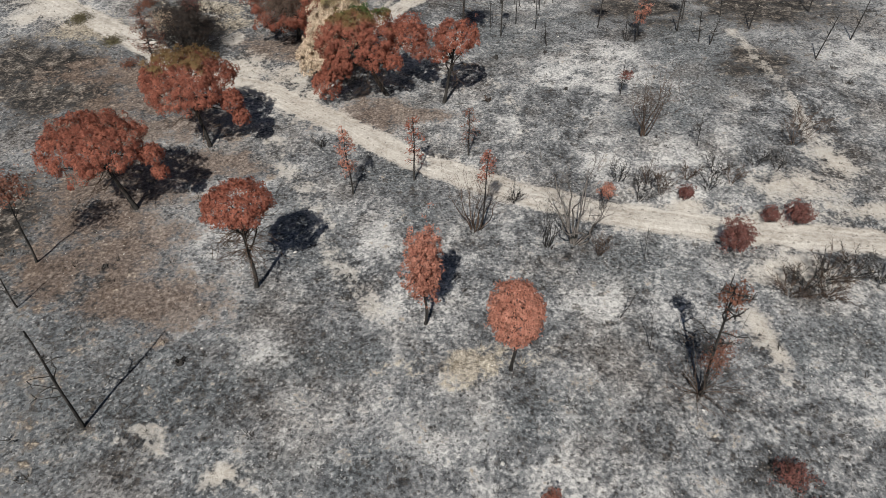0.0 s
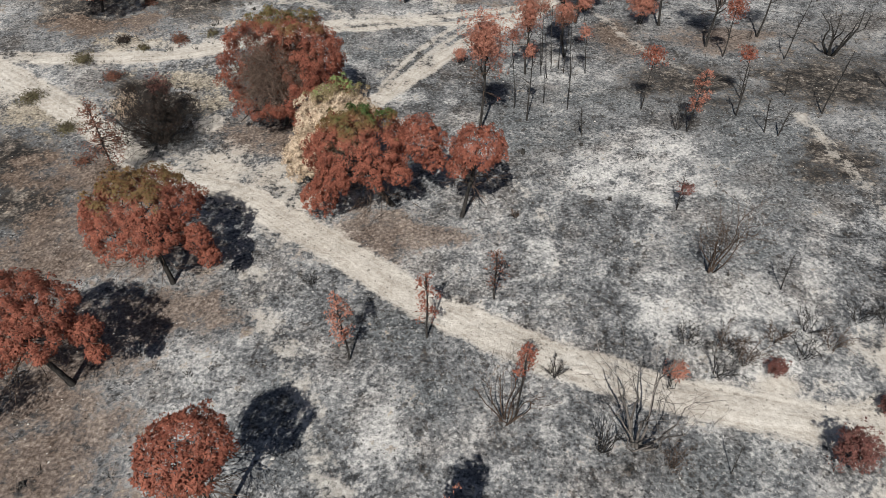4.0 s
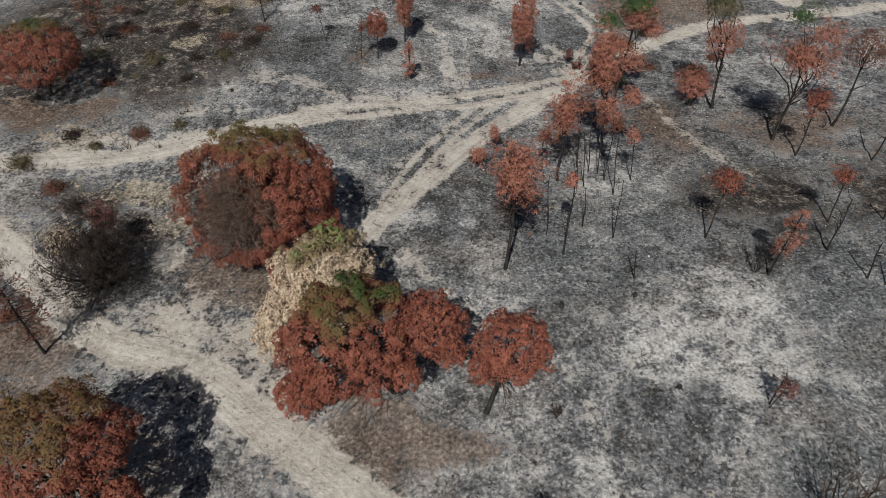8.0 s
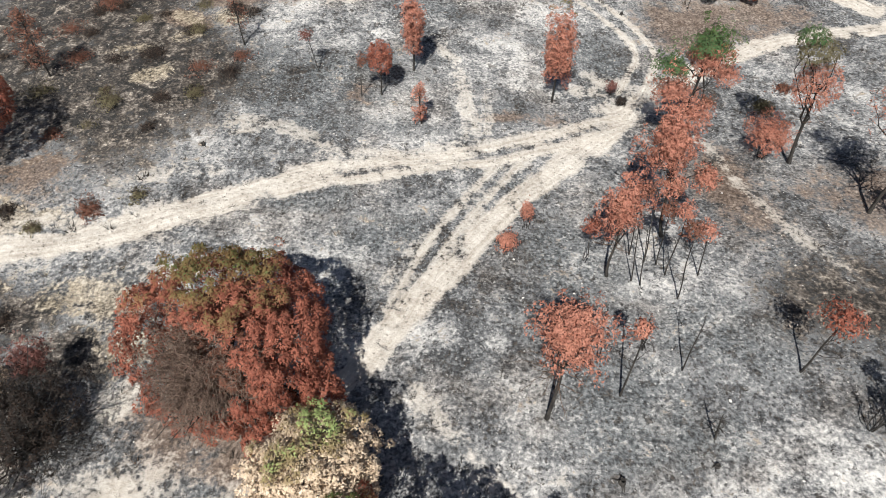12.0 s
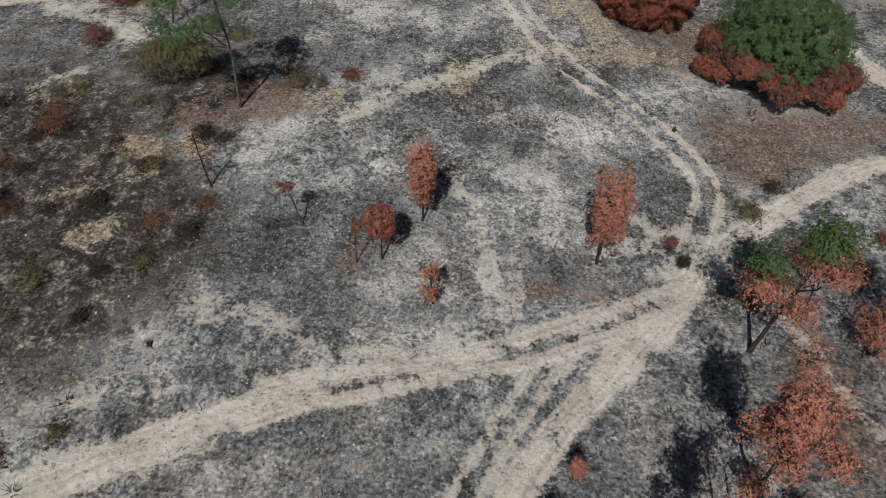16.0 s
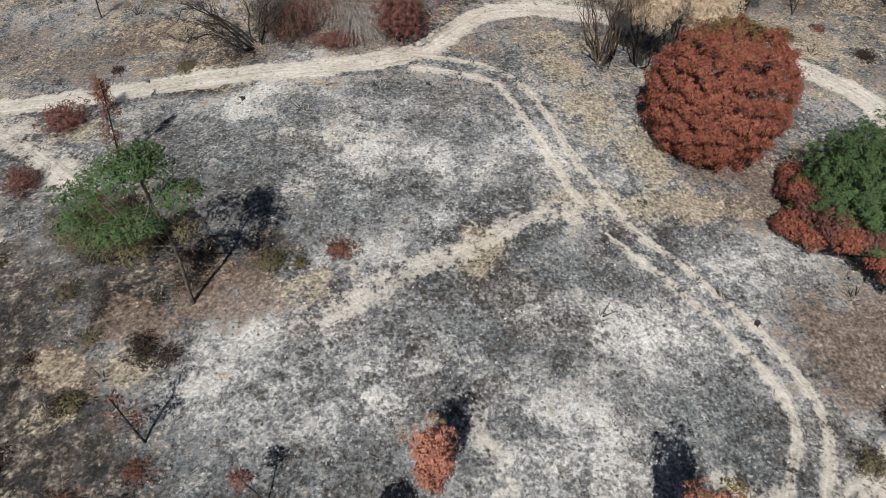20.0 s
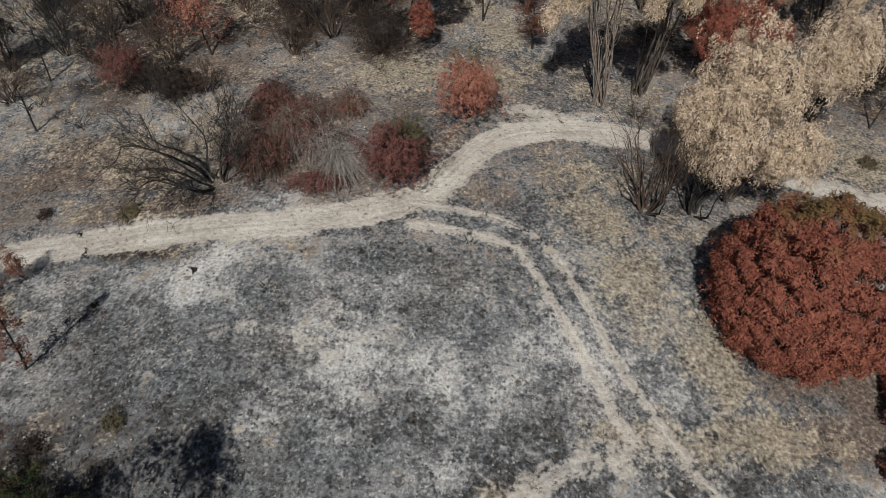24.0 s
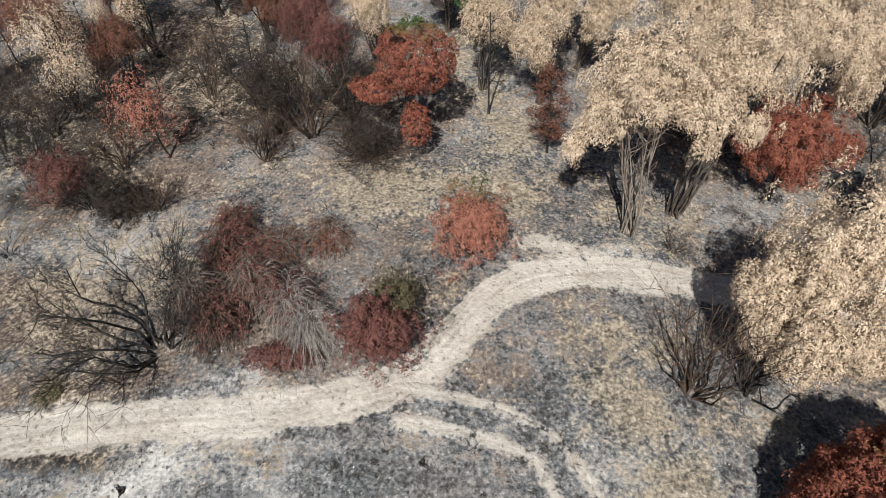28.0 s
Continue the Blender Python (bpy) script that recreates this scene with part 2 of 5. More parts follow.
ASHEN = wood_material("ashen_brown_twigs", (0.14, 0.115, 0.096), (0.32, 0.275, 0.238))
CHAR = wood_material("charred_bark", (0.018, 0.017, 0.016), (0.06, 0.055, 0.05))
BARK = wood_material("grey_scorched_bark", (0.045, 0.038, 0.032), (0.15, 0.125, 0.105))
TWIG = wood_material("grey_dead_twigs", (0.11, 0.10, 0.092), (0.25, 0.225, 0.205))
BROWN_TWIG = wood_material("brown_dead_twigs", (0.05, 0.036, 0.028), (0.15, 0.105, 0.08))
SEARED = wood_material("seared_brown_twigs", (0.10, 0.068, 0.052), (0.25, 0.18, 0.145))
STONE = plain_material("pale_stone", (0.30, 0.29, 0.27), (0.66, 0.64, 0.60))
TUFT = plain_material("charred_tufts", (0.018, 0.017, 0.016), (0.07, 0.06, 0.05))
STRAW = plain_material("dry_straw", (0.25, 0.205, 0.145), (0.46, 0.405, 0.31))

# ---- the lie of the land ----
CX, CY, SPREAD = np.arange(-40.0, 41.0, 20.0), np.arange(10.0, 161.0, 25.0), 20.0
SWELL = np.array([[0.5, 0.66, 0.43, 0.4, 0.18],
                  [0.25, -0.2, -0.64, 0.18, 0.33],
                  [-0.31, -0.4, 0.09, 0.97, 0.67],
                  [0.77, 0.54, -1.42, -1.81, -0.71],
                  [-1.01, 1.33, 1.11, -0.44, -0.42],
                  [-2.24, 0.79, 0.54, -0.72, -0.29],
                  [0.31, 1.36, -0.33, -1.16, -0.36]])


def lie(x, y):
    """Height of the ground."""
    x, y = np.asarray(x, float), np.asarray(y, float)
    gx = np.exp(-((x[..., None] - CX) ** 2) / (2 * SPREAD**2))
    gy = np.exp(-((y[..., None] - CY) ** 2) / (2 * SPREAD**2))
    z = np.einsum("...i,...j,ij->...", gy, gx, SWELL)
    return z + 0.05 * np.sin(0.9 * x + 0.6 * y) * np.sin(0.7 * y - 0.5 * x + 1.3) + 0.035 * np.sin(2.1 * x - 1.3 * y) * np.sin(1.7 * y + 0.8 * x)


LATTICE = np.random.default_rng(77).random((256, 256))


def drift(x, y, scale, octaves=3):
    """Soft noise from 0 to 1 over the plane."""
    out, amp, total = np.zeros(np.shape(x)), 1.0, 0.0
    for k in range(octaves):
        u, v = x * scale * 2**k + 17.3 * k, y * scale * 2**k + 41.7 * k
        iu, iv = np.floor(u).astype(int), np.floor(v).astype(int)
        fu, fv = u - iu, v - iv
        fu, fv = fu * fu * (3 - 2 * fu), fv * fv * (3 - 2 * fv)
        a, b = LATTICE[iu & 255, iv & 255], LATTICE[(iu + 1) & 255, iv & 255]
        c, d = LATTICE[iu & 255, (iv + 1) & 255], LATTICE[(iu + 1) & 255, (iv + 1) & 255]
        out += amp * ((a * (1 - fu) + b * fu) * (1 - fv) + (c * (1 - fu) + d * fu) * fv)
        total += amp
        amp *= 0.55
    return out / total


def smooth_line(pts, step=0.35):
    """A flowing line through the given points."""
    p = np.array([pts[0], *pts, pts[-1]], float)
    out = []
    for a, b, c, d in zip(p, p[1:], p[2:], p[3:]):
        n = max(2, int(np.hypot(*(c - b)) / step))
        u = np.linspace(0, 1, n, endpoint=False)[:, None]
        out.append(0.5 * (2 * b + (c - a) * u + (2 * a - 5 * b + 4 * c - d) * u**2 + (3 * b - a - 3 * c + d) * u**3))
    return np.vstack([*out, p[-1:]])


# name, half width, strength of the bare sand, points along the middle
ROADS = [
    ("road_1", 1.3, 1.0, [(60, 26), (40, 28), (30.8, 28.7), (26.5, 29.1), (21.1, 29.9), (16.2, 30.8), (11.2, 32.0), (7.8, 33.4), (4.1, 34.9), (0.3, 37.1),
                           (-3.8, 39.8), (-7.6, 43.0), (-11.5, 45.7), (-14.9, 48.3), (-18.5, 49.9), (-22.7, 51.3), (-27.2, 54.9), (-33.4, 59.7), (-36.6, 62.0), (-42.2, 65.9), (-60, 78)]),
    ("road_2", 1.05, 0.86, [(-10.8, 56.6), (-10.1, 57.8), (-7.8, 60.4), (-5.9, 63.6), (-3.5, 66.9), (0.1, 72.1), (4.3, 76.7), (8.1, 80.7), (10.7, 84.0), (14.3, 87.5),
                          (19.1, 91.0), (24.8, 94.4), (29.7, 95.8), (45, 98)]),
    ("road_3", 1.1, 0.9, [(-60, 65), (-45, 66.5), (-32.4, 67.2), (-26.6, 68.1), (-24.0, 69.2), (-21.3, 70.6), (-18.5, 72.0), (-15.5, 73.4), (-12.5, 74.7)]),
    ("road_4", 1.25, 1.05, [(-60, 113), (-45, 116), (-31.4, 117.7), (-29.3, 118.2), (-23.5, 118.8), (-17.8, 119.2), (-13.4, 119.9), (-9.6, 121.1), (-7.3, 123.2), (-4.9, 126.5),
                            (-2.2, 128.5), (1.2, 129.3), (5.0, 129.3), (10.0, 128.6), (15.4, 126.9), (20.9, 124.8), (24.1, 123.2), (27.0, 120.0), (28.0, 116.2), (30, 108), (36, 100)]),
    ("track_1", 0.65, 0.55, [(-19.9, 79.9), (-16.8, 79.7), (-13.9, 78.6), (-11.0, 77.3), (-7.7, 77.0), (-4.3, 78.0), (-2.2, 79.6), (-2.0, 81.9)]),
    ("track_2", 0.55, 0.56, [(-5.1, 91.9), (-3.5, 89.0), (-2.7, 86.3), (-2.4, 83.8), (-2.0, 81.9)]),
    ("track_15", 0.42, 0.80, [(-12.5, 74.3), (-9.4, 74.7), (-5.0, 76.1), (0.1, 77.3), (5.9, 79.9), (9.5, 81.9)]),
    ("track_16", 0.55, 0.78, [(-14.6, 74.8), (-12.1, 75.7), (-9.6, 76.1), (-5.7, 76.9), (-2.3, 78.0), (2.0, 79.9), (7.0, 82.0), (9.8, 83.2)]),
    ("track_17", 0.45, 0.52, [(-25.6, 73.2), (-24.0, 73.9), (-22.0, 74.7), (-19.5, 74.6)]),
    ("track_18", 0.35, 0.50, [(-7.1, 65.9), (-5.1, 69.2), (-2.7, 72.3), (-0.1, 74.7), (2.0, 77.5)]),
    ("track_3", 0.3, 0.50, [(-0.6, 85.5), (-0.6, 81.8), (-0.9, 79.4)]),
    ("track_4", 0.75, 0.60, [(-14.0, 95.9), (-11.8, 97.3), (-9.0, 99.3), (-5.6, 101.2), (-1.3, 104.2), (3.3, 105.7)]),
    ("track_5", 0.5, 0.61, [(27.4, 58.4), (27.9, 54.5), (28.1, 49.8), (28.4, 45.7), (27.9, 39.5), (27.0, 33.5)]),
    ("track_6", 0.4, 0.54, [(14.5, 82.0), (15.9, 79.0), (17.0, 74.9), (19.0, 70.0), (20.4, 67.5)]),
    ("track_7", 0.75, 0.50, [(-13.8, 41.5), (-11.6, 37.5), (-9.3, 33.5), (-7.2, 28.5), (-4.2, 23.8)]),
    ("track_8", 0.7, 0.66, [(-44.5, 115.6), (-40.2, 112.8), (-35.3, 109.7), (-30.6, 106.0)]),
    ("track_9", 0.35, 0.45, [(-21.7, 110.8), (-17.1, 111.4), (-12.9, 109.8)]),
    ("track_10", 0.28, 0.41, [(2.0, 54.0), (4.4, 49.5), (6.0, 44.5), (6.4, 39.0)]),
    ("track_14", 0.5, 0.50, [(-33.0, 102.6), (-36.5, 100.4), (-40.1, 96.9)]),
    ("track_11", 0.5, 0.54, [(-5.2, 58.6), (-2.0, 54.8), (0.6, 51.5)]),
]
# pairs of wheel ruts: name, half gauge, points
RUTS = [
    ("rut_1", 0.85, [(4.4, 104.2), (9.3, 99.5), (12.5, 95.0), (13.3, 91.6), (12.0, 88.3), (10.9, 86.0)]),
    ("rut_2", 0.85, [(-9.4, 119.9), (-5.5, 119.4), (-2.1, 117.9), (-0.2, 114.4), (1.5, 110.2), (2.8, 107.3), (4.4, 104.9)]),
    ("rut_3", 0.6, [(-6.5, 63.4), (-4.2, 69.0), (-1.2, 74.0), (1.0, 77.5)]),
]
STRIPS = [(n, w, k, smooth_line(p)) for n, w, k, p in ROADS]
for n, gauge, p in RUTS:
    line = smooth_line(p)
    way = np.gradient(line, axis=0)
    side = np.stack([way[:, 1], -way[:, 0]], 1) / np.linalg.norm(way, axis=1)[:, None]
    STRIPS += [(f"{n}_{s}", 0.26, 0.74, line + d * gauge * side) for s, d in (("a", 1), ("b", -1))]

# patches of ground cover, stretch by stretch: x, y, half widths
CLEARING = {
    "white": [(-10.6, 21.0, 2.2, 1.4), (13.1, 22.9, 1.8, 2.0), (28.4, 43.7, 3.8, 3.2), (-1.0, 24.9, 3.2, 1.4), (-15.4, 23.1, 1.5, 1.2), (-4.7, 30.3, 1.6, 4.8), (13.8, 53.8, 4.0, 3.4), (15.0, 48.8, 2.7, 2.1),
              (11.3, 37.5, 2.2, 1.3), (5.5, 42.9, 1.9, 2.1), (9.7, 50.5, 2.2, 1.7), (16, 34, 2, 1.2), (-11, 13.5, 2.4, 1.2), (9.0, 24.5, 2.6, 1.5)],
    "slate": [(-18, 18, 8, 6), (-26, 25, 6, 6), (-17.7, 18.1, 3.8, 2.7), (-6.7, 20.4, 4.4, 2.1), (12.2, 27.3, 4.0, 2.4), (14.5, 29.7, 2.0, 0.8), (3.8, 16.6, 5.5, 1.9), (-23.2, 24.6, 2.8, 2.7), (-1.9, 32.3, 2.9, 2.2), (-9.6, 30.2, 3.2, 3.1),
              (23.8, 57.1, 5.9, 9.5), (5.4, 57.9, 4.1, 4.4), (17.2, 43.4, 3.7, 2.7), (-4.1, 36.7, 2.8, 1.6), (-8, 13, 6, 2.5), (20, 47, 4, 3), (-27, 20, 5, 4), (22, 21, 4, 3)],
    "litter": [(-21, 43, 5, 3.2), (-24.5, 46, 4, 3), (-17.5, 24, 5, 2.6), (-22.5, 27, 5, 3.5), (-20.9, 30.0, 3.7, 2.4), (-18.1, 37.4, 2.8, 2.3), (-25.2, 30.4, 2.1, 2.3), (-6.3, 45.0, 4.4, 2.5), (-16.3, 56.4, 4.1, 2.8), (-15.3, 37.9, 2.3, 2.5), (-26.4, 51.0, 4.0, 2.8), (-24, 35, 5, 4), (-27, 43, 5, 4),
               (-1.5, 44.8, 3.0, 1.6), (-31, 51, 5, 3), (-36.4, 73.0, 4.5, 1.9), (-12.5, 54.5, 3.0, 1.8)],
    "dry": [(1.7, 19.8, 4.3, 1.4), (-30, 69.8, 4.5, 1.6), (-34, 59, 5, 3), (-24, 64.5, 4, 2), (-20.5, 61.5, 2.6, 2.0)],
    "dark": [(-31, 30, 6, 5), (-33, 47, 6, 4), (-36, 52, 6, 5), (-37, 75, 6, 4), (32, 64, 7, 5), (-28.5, 62.8, 3.6, 2.2), (-30, 16, 5, 4), (28, 52, 4, 3), (-24, 60, 2.4, 2.0)],
    "sand": [(-11.5, 46.0, 3.2, 2.2), (-13.5, 51, 3.2, 2.4), (-10.8, 49, 2.0, 2.0), (-15, 48.6, 3.2, 2.6), (-18.6, 52, 3.2, 3.4), (-12.5, 47.5, 2.4, 2.0), (-15.1, 14.7, 1.5, 1.0), (-10.0, 12.8, 1.2, 0.9), (18.2, 21.4, 1.2, 2.5), (16.8, 32.6, 2.2, 1.0), (21.7, 31.3, 2.6, 0.8), (21.1, 26.6, 3.0, 1.4),
             (24.5, 34, 4, 2.2), (29, 31.5, 3, 1.6), (-20.2, 57.8, 1.2, 1.5), (-41, 62, 4.5, 3.5), (-22, 66, 3, 1.4), (28, 37, 1.6, 3.0)],
}
RING = {
    "white": [(-5.1, 61.4, 1.9, 1.5), (-25.7, 62.3, 2.5, 2.5), (-1.0, 61.5, 1.2, 0.8), (-8.9, 68.4, 2.1, 1.2), (0.5, 87.7, 2.0, 1.7), (0.9, 87.6, 1.3, 1.0), (-9.0, 92.3, 1.5, 1.6), (0.7, 97.7, 3.9, 1.6), (6.6, 96.6, 2.2, 0.9),
              (-18.0, 87.4, 0.8, 0.9), (-19.3, 81.2, 1.2, 0.9), (-25.2, 84.3, 1.2, 1.0), (-7, 94.5, 2.2, 1.0), (-22, 77.5, 2.6, 1.2), (-12, 89.5, 1.6, 1.0)],
    "slate": [(-13.2, 79.8, 4.9, 1.6), (-19.8, 85.2, 5.2, 4.5), (0.6, 74.7, 2.8, 1.8), (4.8, 68.4, 4.2, 3.7), (8.0, 56.5, 3.8, 1.9), (-12.5, 72.2, 3.0, 1.4), (-6.7, 80.4, 3.4, 1.8), (-11.3, 86.1, 5.2, 3.7), (9.7, 90.0, 2.1, 2.4),
              (6.0, 92.5, 4.0, 2.0), (1.2, 83.3, 2.7, 2.0), (-8.1, 69.5, 4.0, 2.0), (-14.9, 82.4, 3.0, 1.5), (5, 62, 5, 3), (12, 62, 4, 4), (-4.5, 95.6, 3.0, 1.2)],
    "litter": [(16.0, 75.3, 2.8, 4.6), (-31.3, 73.6, 2.3, 2.3), (18.5, 96.8, 5.6, 4.3), (-19.0, 98.0, 4.0, 2.4), (-26.1, 92.7, 2.4, 1.9), (27, 74, 6, 4), (-11, 84, 1.6, 1.0), (2, 82.6, 3.0, 1.0), (23, 99, 7, 3.5), (-23, 95.5, 3, 2)],
    "dry": [(-14.2, 98.3, 2.6, 1.2), (-27.0, 84.6, 1.6, 1.2), (-26.1, 92.7, 1.7, 1.2), (-34.8, 99.3, 2.1, 1.4), (-25.6, 89.5, 1.5, 1.0), (-3.4, 100.9, 1.6, 1.2), (-22.5, 92.8, 1.4, 0.9), (-29.5, 87.6, 1.5, 0.9)],
    "dark": [(-40, 85, 9, 8), (-36, 97, 9, 8), (-29, 90, 5, 6), (-32, 90, 8, 6), (-30, 80, 6, 4), (-20.5, 99.4, 4.0, 2.0), (-26, 103, 6, 3.5), (20, 64, 5, 4), (-24, 98, 3, 3)],
    "sand": [(10, 84.0, 2.4, 2.4), (9, 88.3, 2.4, 1.2), (12, 86.4, 2.4, 1.8), (-24.0, 73.9, 2.2, 0.5), (-18.5, 78.7, 1.4, 0.8), (-27, 69.4, 6, 1.2), (-21, 71.2, 4, 1.2), (-6, 76.8, 4, 0.8),
             (-3.0, 78.2, 2.2, 1.2), (3.4, 79.6, 3, 1.0), (-33, 66.8, 5, 1.6), (7.5, 86.6, 2.2, 0.8)],
}
FAR_SIDE = {
    "white": [(-6.2, 103.3, 1.2, 2.1), (-6.2, 103.0, 0.9, 1.2), (-16.4, 102.0, 1.4, 1.8), (-12.3, 107.7, 1.7, 2.1), (-21.6, 114.6, 1.9, 1.5), (-16.6, 106.7, 1.6, 1.2), (-22.6, 109.2, 1.2, 0.9), (-11.1, 109.4, 1.4, 1.7), (-22.5, 138.4, 3.1, 2.6),
              (2.8, 130.9, 3.3, 0.7), (-17.6, 121.7, 1.8, 0.9), (-26.6, 131.3, 2.1, 1.4), (-20.6, 116.2, 1.2, 1.2), (-29, 122.5, 2.2, 1.2), (-28, 130, 2.6, 2.6), (5.3, 120.8, 0.8, 0.6), (8.8, 120.8, 0.9, 0.6)],
    "slate": [(-18.0, 103.5, 4.3, 4.4), (-11.6, 105.8, 4.1, 4.0), (-23.3, 110.1, 4.9, 3.8), (1.2, 101.2, 3.4, 2.0), (-10.8, 116.0, 4.2, 1.8), (-2.1, 121.0, 2.6, 1.2), (-18.5, 113.2, 4.0, 2.6), (-6, 112, 3, 2), (-33, 117, 4, 2)],
    "litter": [(15.6, 106.8, 5.4, 2.0), (15, 111, 6, 4), (-31, 126, 8, 5), (-27, 121.3, 7, 1.6), (-18, 127, 6, 5), (-26, 137, 5, 3)],
    "dry": [(4.6, 105.9, 5.3, 1.6), (8.4, 106.2, 5.3, 1.7), (4.1, 115.4, 2.8, 4.5), (-3.2, 102.4, 1.8, 1.4), (7.6, 111.1, 1.9, 3.9), (-11.2, 135.8, 4.9, 3.5), (-3.1, 142.0, 3.4, 4.4), (1.8, 119.9, 3.8, 3.0), (24, 128, 7, 4), (-5, 136, 5, 3),
            (-34, 112, 3, 2), (3.5, 124.5, 4, 2)],
    # the thin strip at (-27, 117.3) is the road bank's shade, painted dark
    "dark": [(-31, 155, 6, 6), (-3, 158, 7, 4), (-28, 145, 10, 5), (30, 140, 8, 8), (-16.5, 101.2, 1.6, 1.8), (-35, 137, 6, 5), (-38, 146, 8, 6), (-14, 146, 6, 5), (14, 144, 8, 5), (-27, 117.3, 4, 0.8)],
    "sand": [(0, 131.3, 3.2, 0.9), (-41, 113, 4, 3.0), (-32.5, 107.5, 2.2, 2.2)],
}


# the most deeply burnt slopes, with pine shade painted in at (-31, 31): x, y, half widths, strength
SCARS_AND_SHADE = [(-35, 90, 10, 13, 0.95), (-34, 150, 16, 12, 0.75), (-38, 50, 8, 6, 0.6), (36, 66, 9, 9, 0.5), (-31, 31, 6, 7, 0.55), (-28, 84, 8, 10, 0.95), (-26, 17, 9, 8, 0.30), (-32, 124, 7, 5, 0.35)]


def line_distance(x, y, line):
    """Distance in the plane from each place to a line, worked out near the line alone."""
    out = np.full(x.shape, 99.0)
    lo, hi = line.min(0) - 4, line.max(0) + 4
    near = (x > lo[0]) & (x < hi[0]) & (y > lo[1]) & (y < hi[1])
    px, py = x[near], y[near]
    best = np.full(px.shape, 99.0)
    spine = np.vstack([line[::2], line[-1:]])
    for (ax, ay), (bx, by) in zip(spine, spine[1:]):
        ux, uy = bx - ax, by - ay
        k = np.clip(((px - ax) * ux + (py - ay) * uy) / max(1e-9, ux * ux + uy * uy), 0, 1)
        np.minimum(best, np.hypot(px - ax - k * ux, py - ay - k * uy), out=best)
    out[near] = best
    return out


def cover(x, y):
    """How much of each ground cover lies at each place."""
    got = {}
    wx, wy = x + 2.6 * (drift(x, y, 0.35) - 0.5), y + 2.6 * (drift(x + 90, y, 0.35) - 0.5)
    patchy = np.clip(0.35 + 1.3 * drift(x + 31, y + 7, 0.45), 0, 1.15)
    for name in ("white", "slate", "litter", "dry", "dark", "sand"):
        f = np.zeros(x.shape)
        for cx, cy, rx, ry in CLEARING[name] + RING[name] + FAR_SIDE[name]:
            d = np.hypot((wx - cx) / rx, (wy - cy) / ry)
            f = np.maximum(f, np.clip(1.30 - 0.85 * d, 0, 1))
        got[name] = f * patchy
    for cx, cy, rx, ry, deep in SCARS_AND_SHADE:
        got["dark"] = np.maximum(got["dark"], deep * np.clip(1.6 - 1.1 * np.hypot((wx - cx) / rx, (wy - cy) / ry), 0, 1) * np.clip(0.65 + 0.5 * patchy, 0, 1))
    got["sand"] *= 0.84
    got["white"] = np.maximum(got["white"], 0.20 * np.clip((64 - y) / 14, 0, 1) * np.clip((x + 15) / 6, 0, 1) * patchy)
    far_side = np.clip((y - 106) / 14, 0, 1) * np.clip(2.2 * drift(x + 12, y + 3, 0.16) - 0.55, 0, 1)
    got["dry"] = np.maximum(got["dry"], 0.62 * far_side)
    got["litter"] = np.maximum(got["litter"], 0.60 * np.clip((y - 112) / 10, 0, 1) * np.clip(0.3 + 1.2 * drift(x + 70, y + 9, 0.2), 0, 1))
    ragged, gaps = drift(x, y, 0.9) - 0.5, np.clip(0.55 + 0.95 * drift(x + 5, y + 60, 0.6), 0, 1.05)
    for name, w, k, line in STRIPS:
        d = line_distance(x, y, line) + 0.7 * min(1.0, w) * ragged
        broken = 1.0 if k > 0.98 else np.clip(0.60 + 0.55 * gaps, 0, 1) if name.startswith("rut") else gaps if k < 0.8 else np.clip(1.6 * gaps - 0.55, 0.1, 1.05)
        got["sand"] = np.maximum(got["sand"], 1.06 * k * broken * np.clip(1.0 - (d - 0.72 * w) / (0.50 * w + 0.10 if k > 0.8 else 0.9 * w + 0.2), 0, 1))
    return got


def solid(name, verts, faces, material, attrs=None, flat=False):
    """A mesh from arrays of places and of faces that all have the same number of corners."""
    me = bpy.data.meshes.new(name)
    verts, faces = np.asarray(verts, np.float32), np.asarray(faces, np.int32)
    k = faces.shape[1]
    me.vertices.add(len(verts))
    me.vertices.foreach_set("co", verts.ravel())
    me.loops.add(faces.size)
    me.loops.foreach_set("vertex_index", faces.ravel())
    me.polygons.add(len(faces))
    me.polygons.foreach_set("loop_start", np.arange(0, faces.size, k, dtype=np.int32))
    me.polygons.foreach_set("use_smooth", np.full(len(faces), not flat))
    for key, value in (attrs or {}).items():
        a = me.attributes.new(key, "FLOAT", "POINT")
        a.data.foreach_set("value", np.asarray(value, np.float32))
    me.update(calc_edges=True)
    me.materials.append(material)
    return me


def grid_faces(rows, cols):
    i = np.arange(rows * cols).reshape(rows, cols)
    return np.stack([i[:-1, :-1], i[:-1, 1:], i[1:, 1:], i[1:, :-1]], -1).reshape(-1, 4)


def relief(x, y):
    """The small unevenness of the ground."""
    return 0.16 * (drift(x, y, 0.8) - 0.5) + 0.10 * (drift(x, y, 2.2, 2) - 0.5)


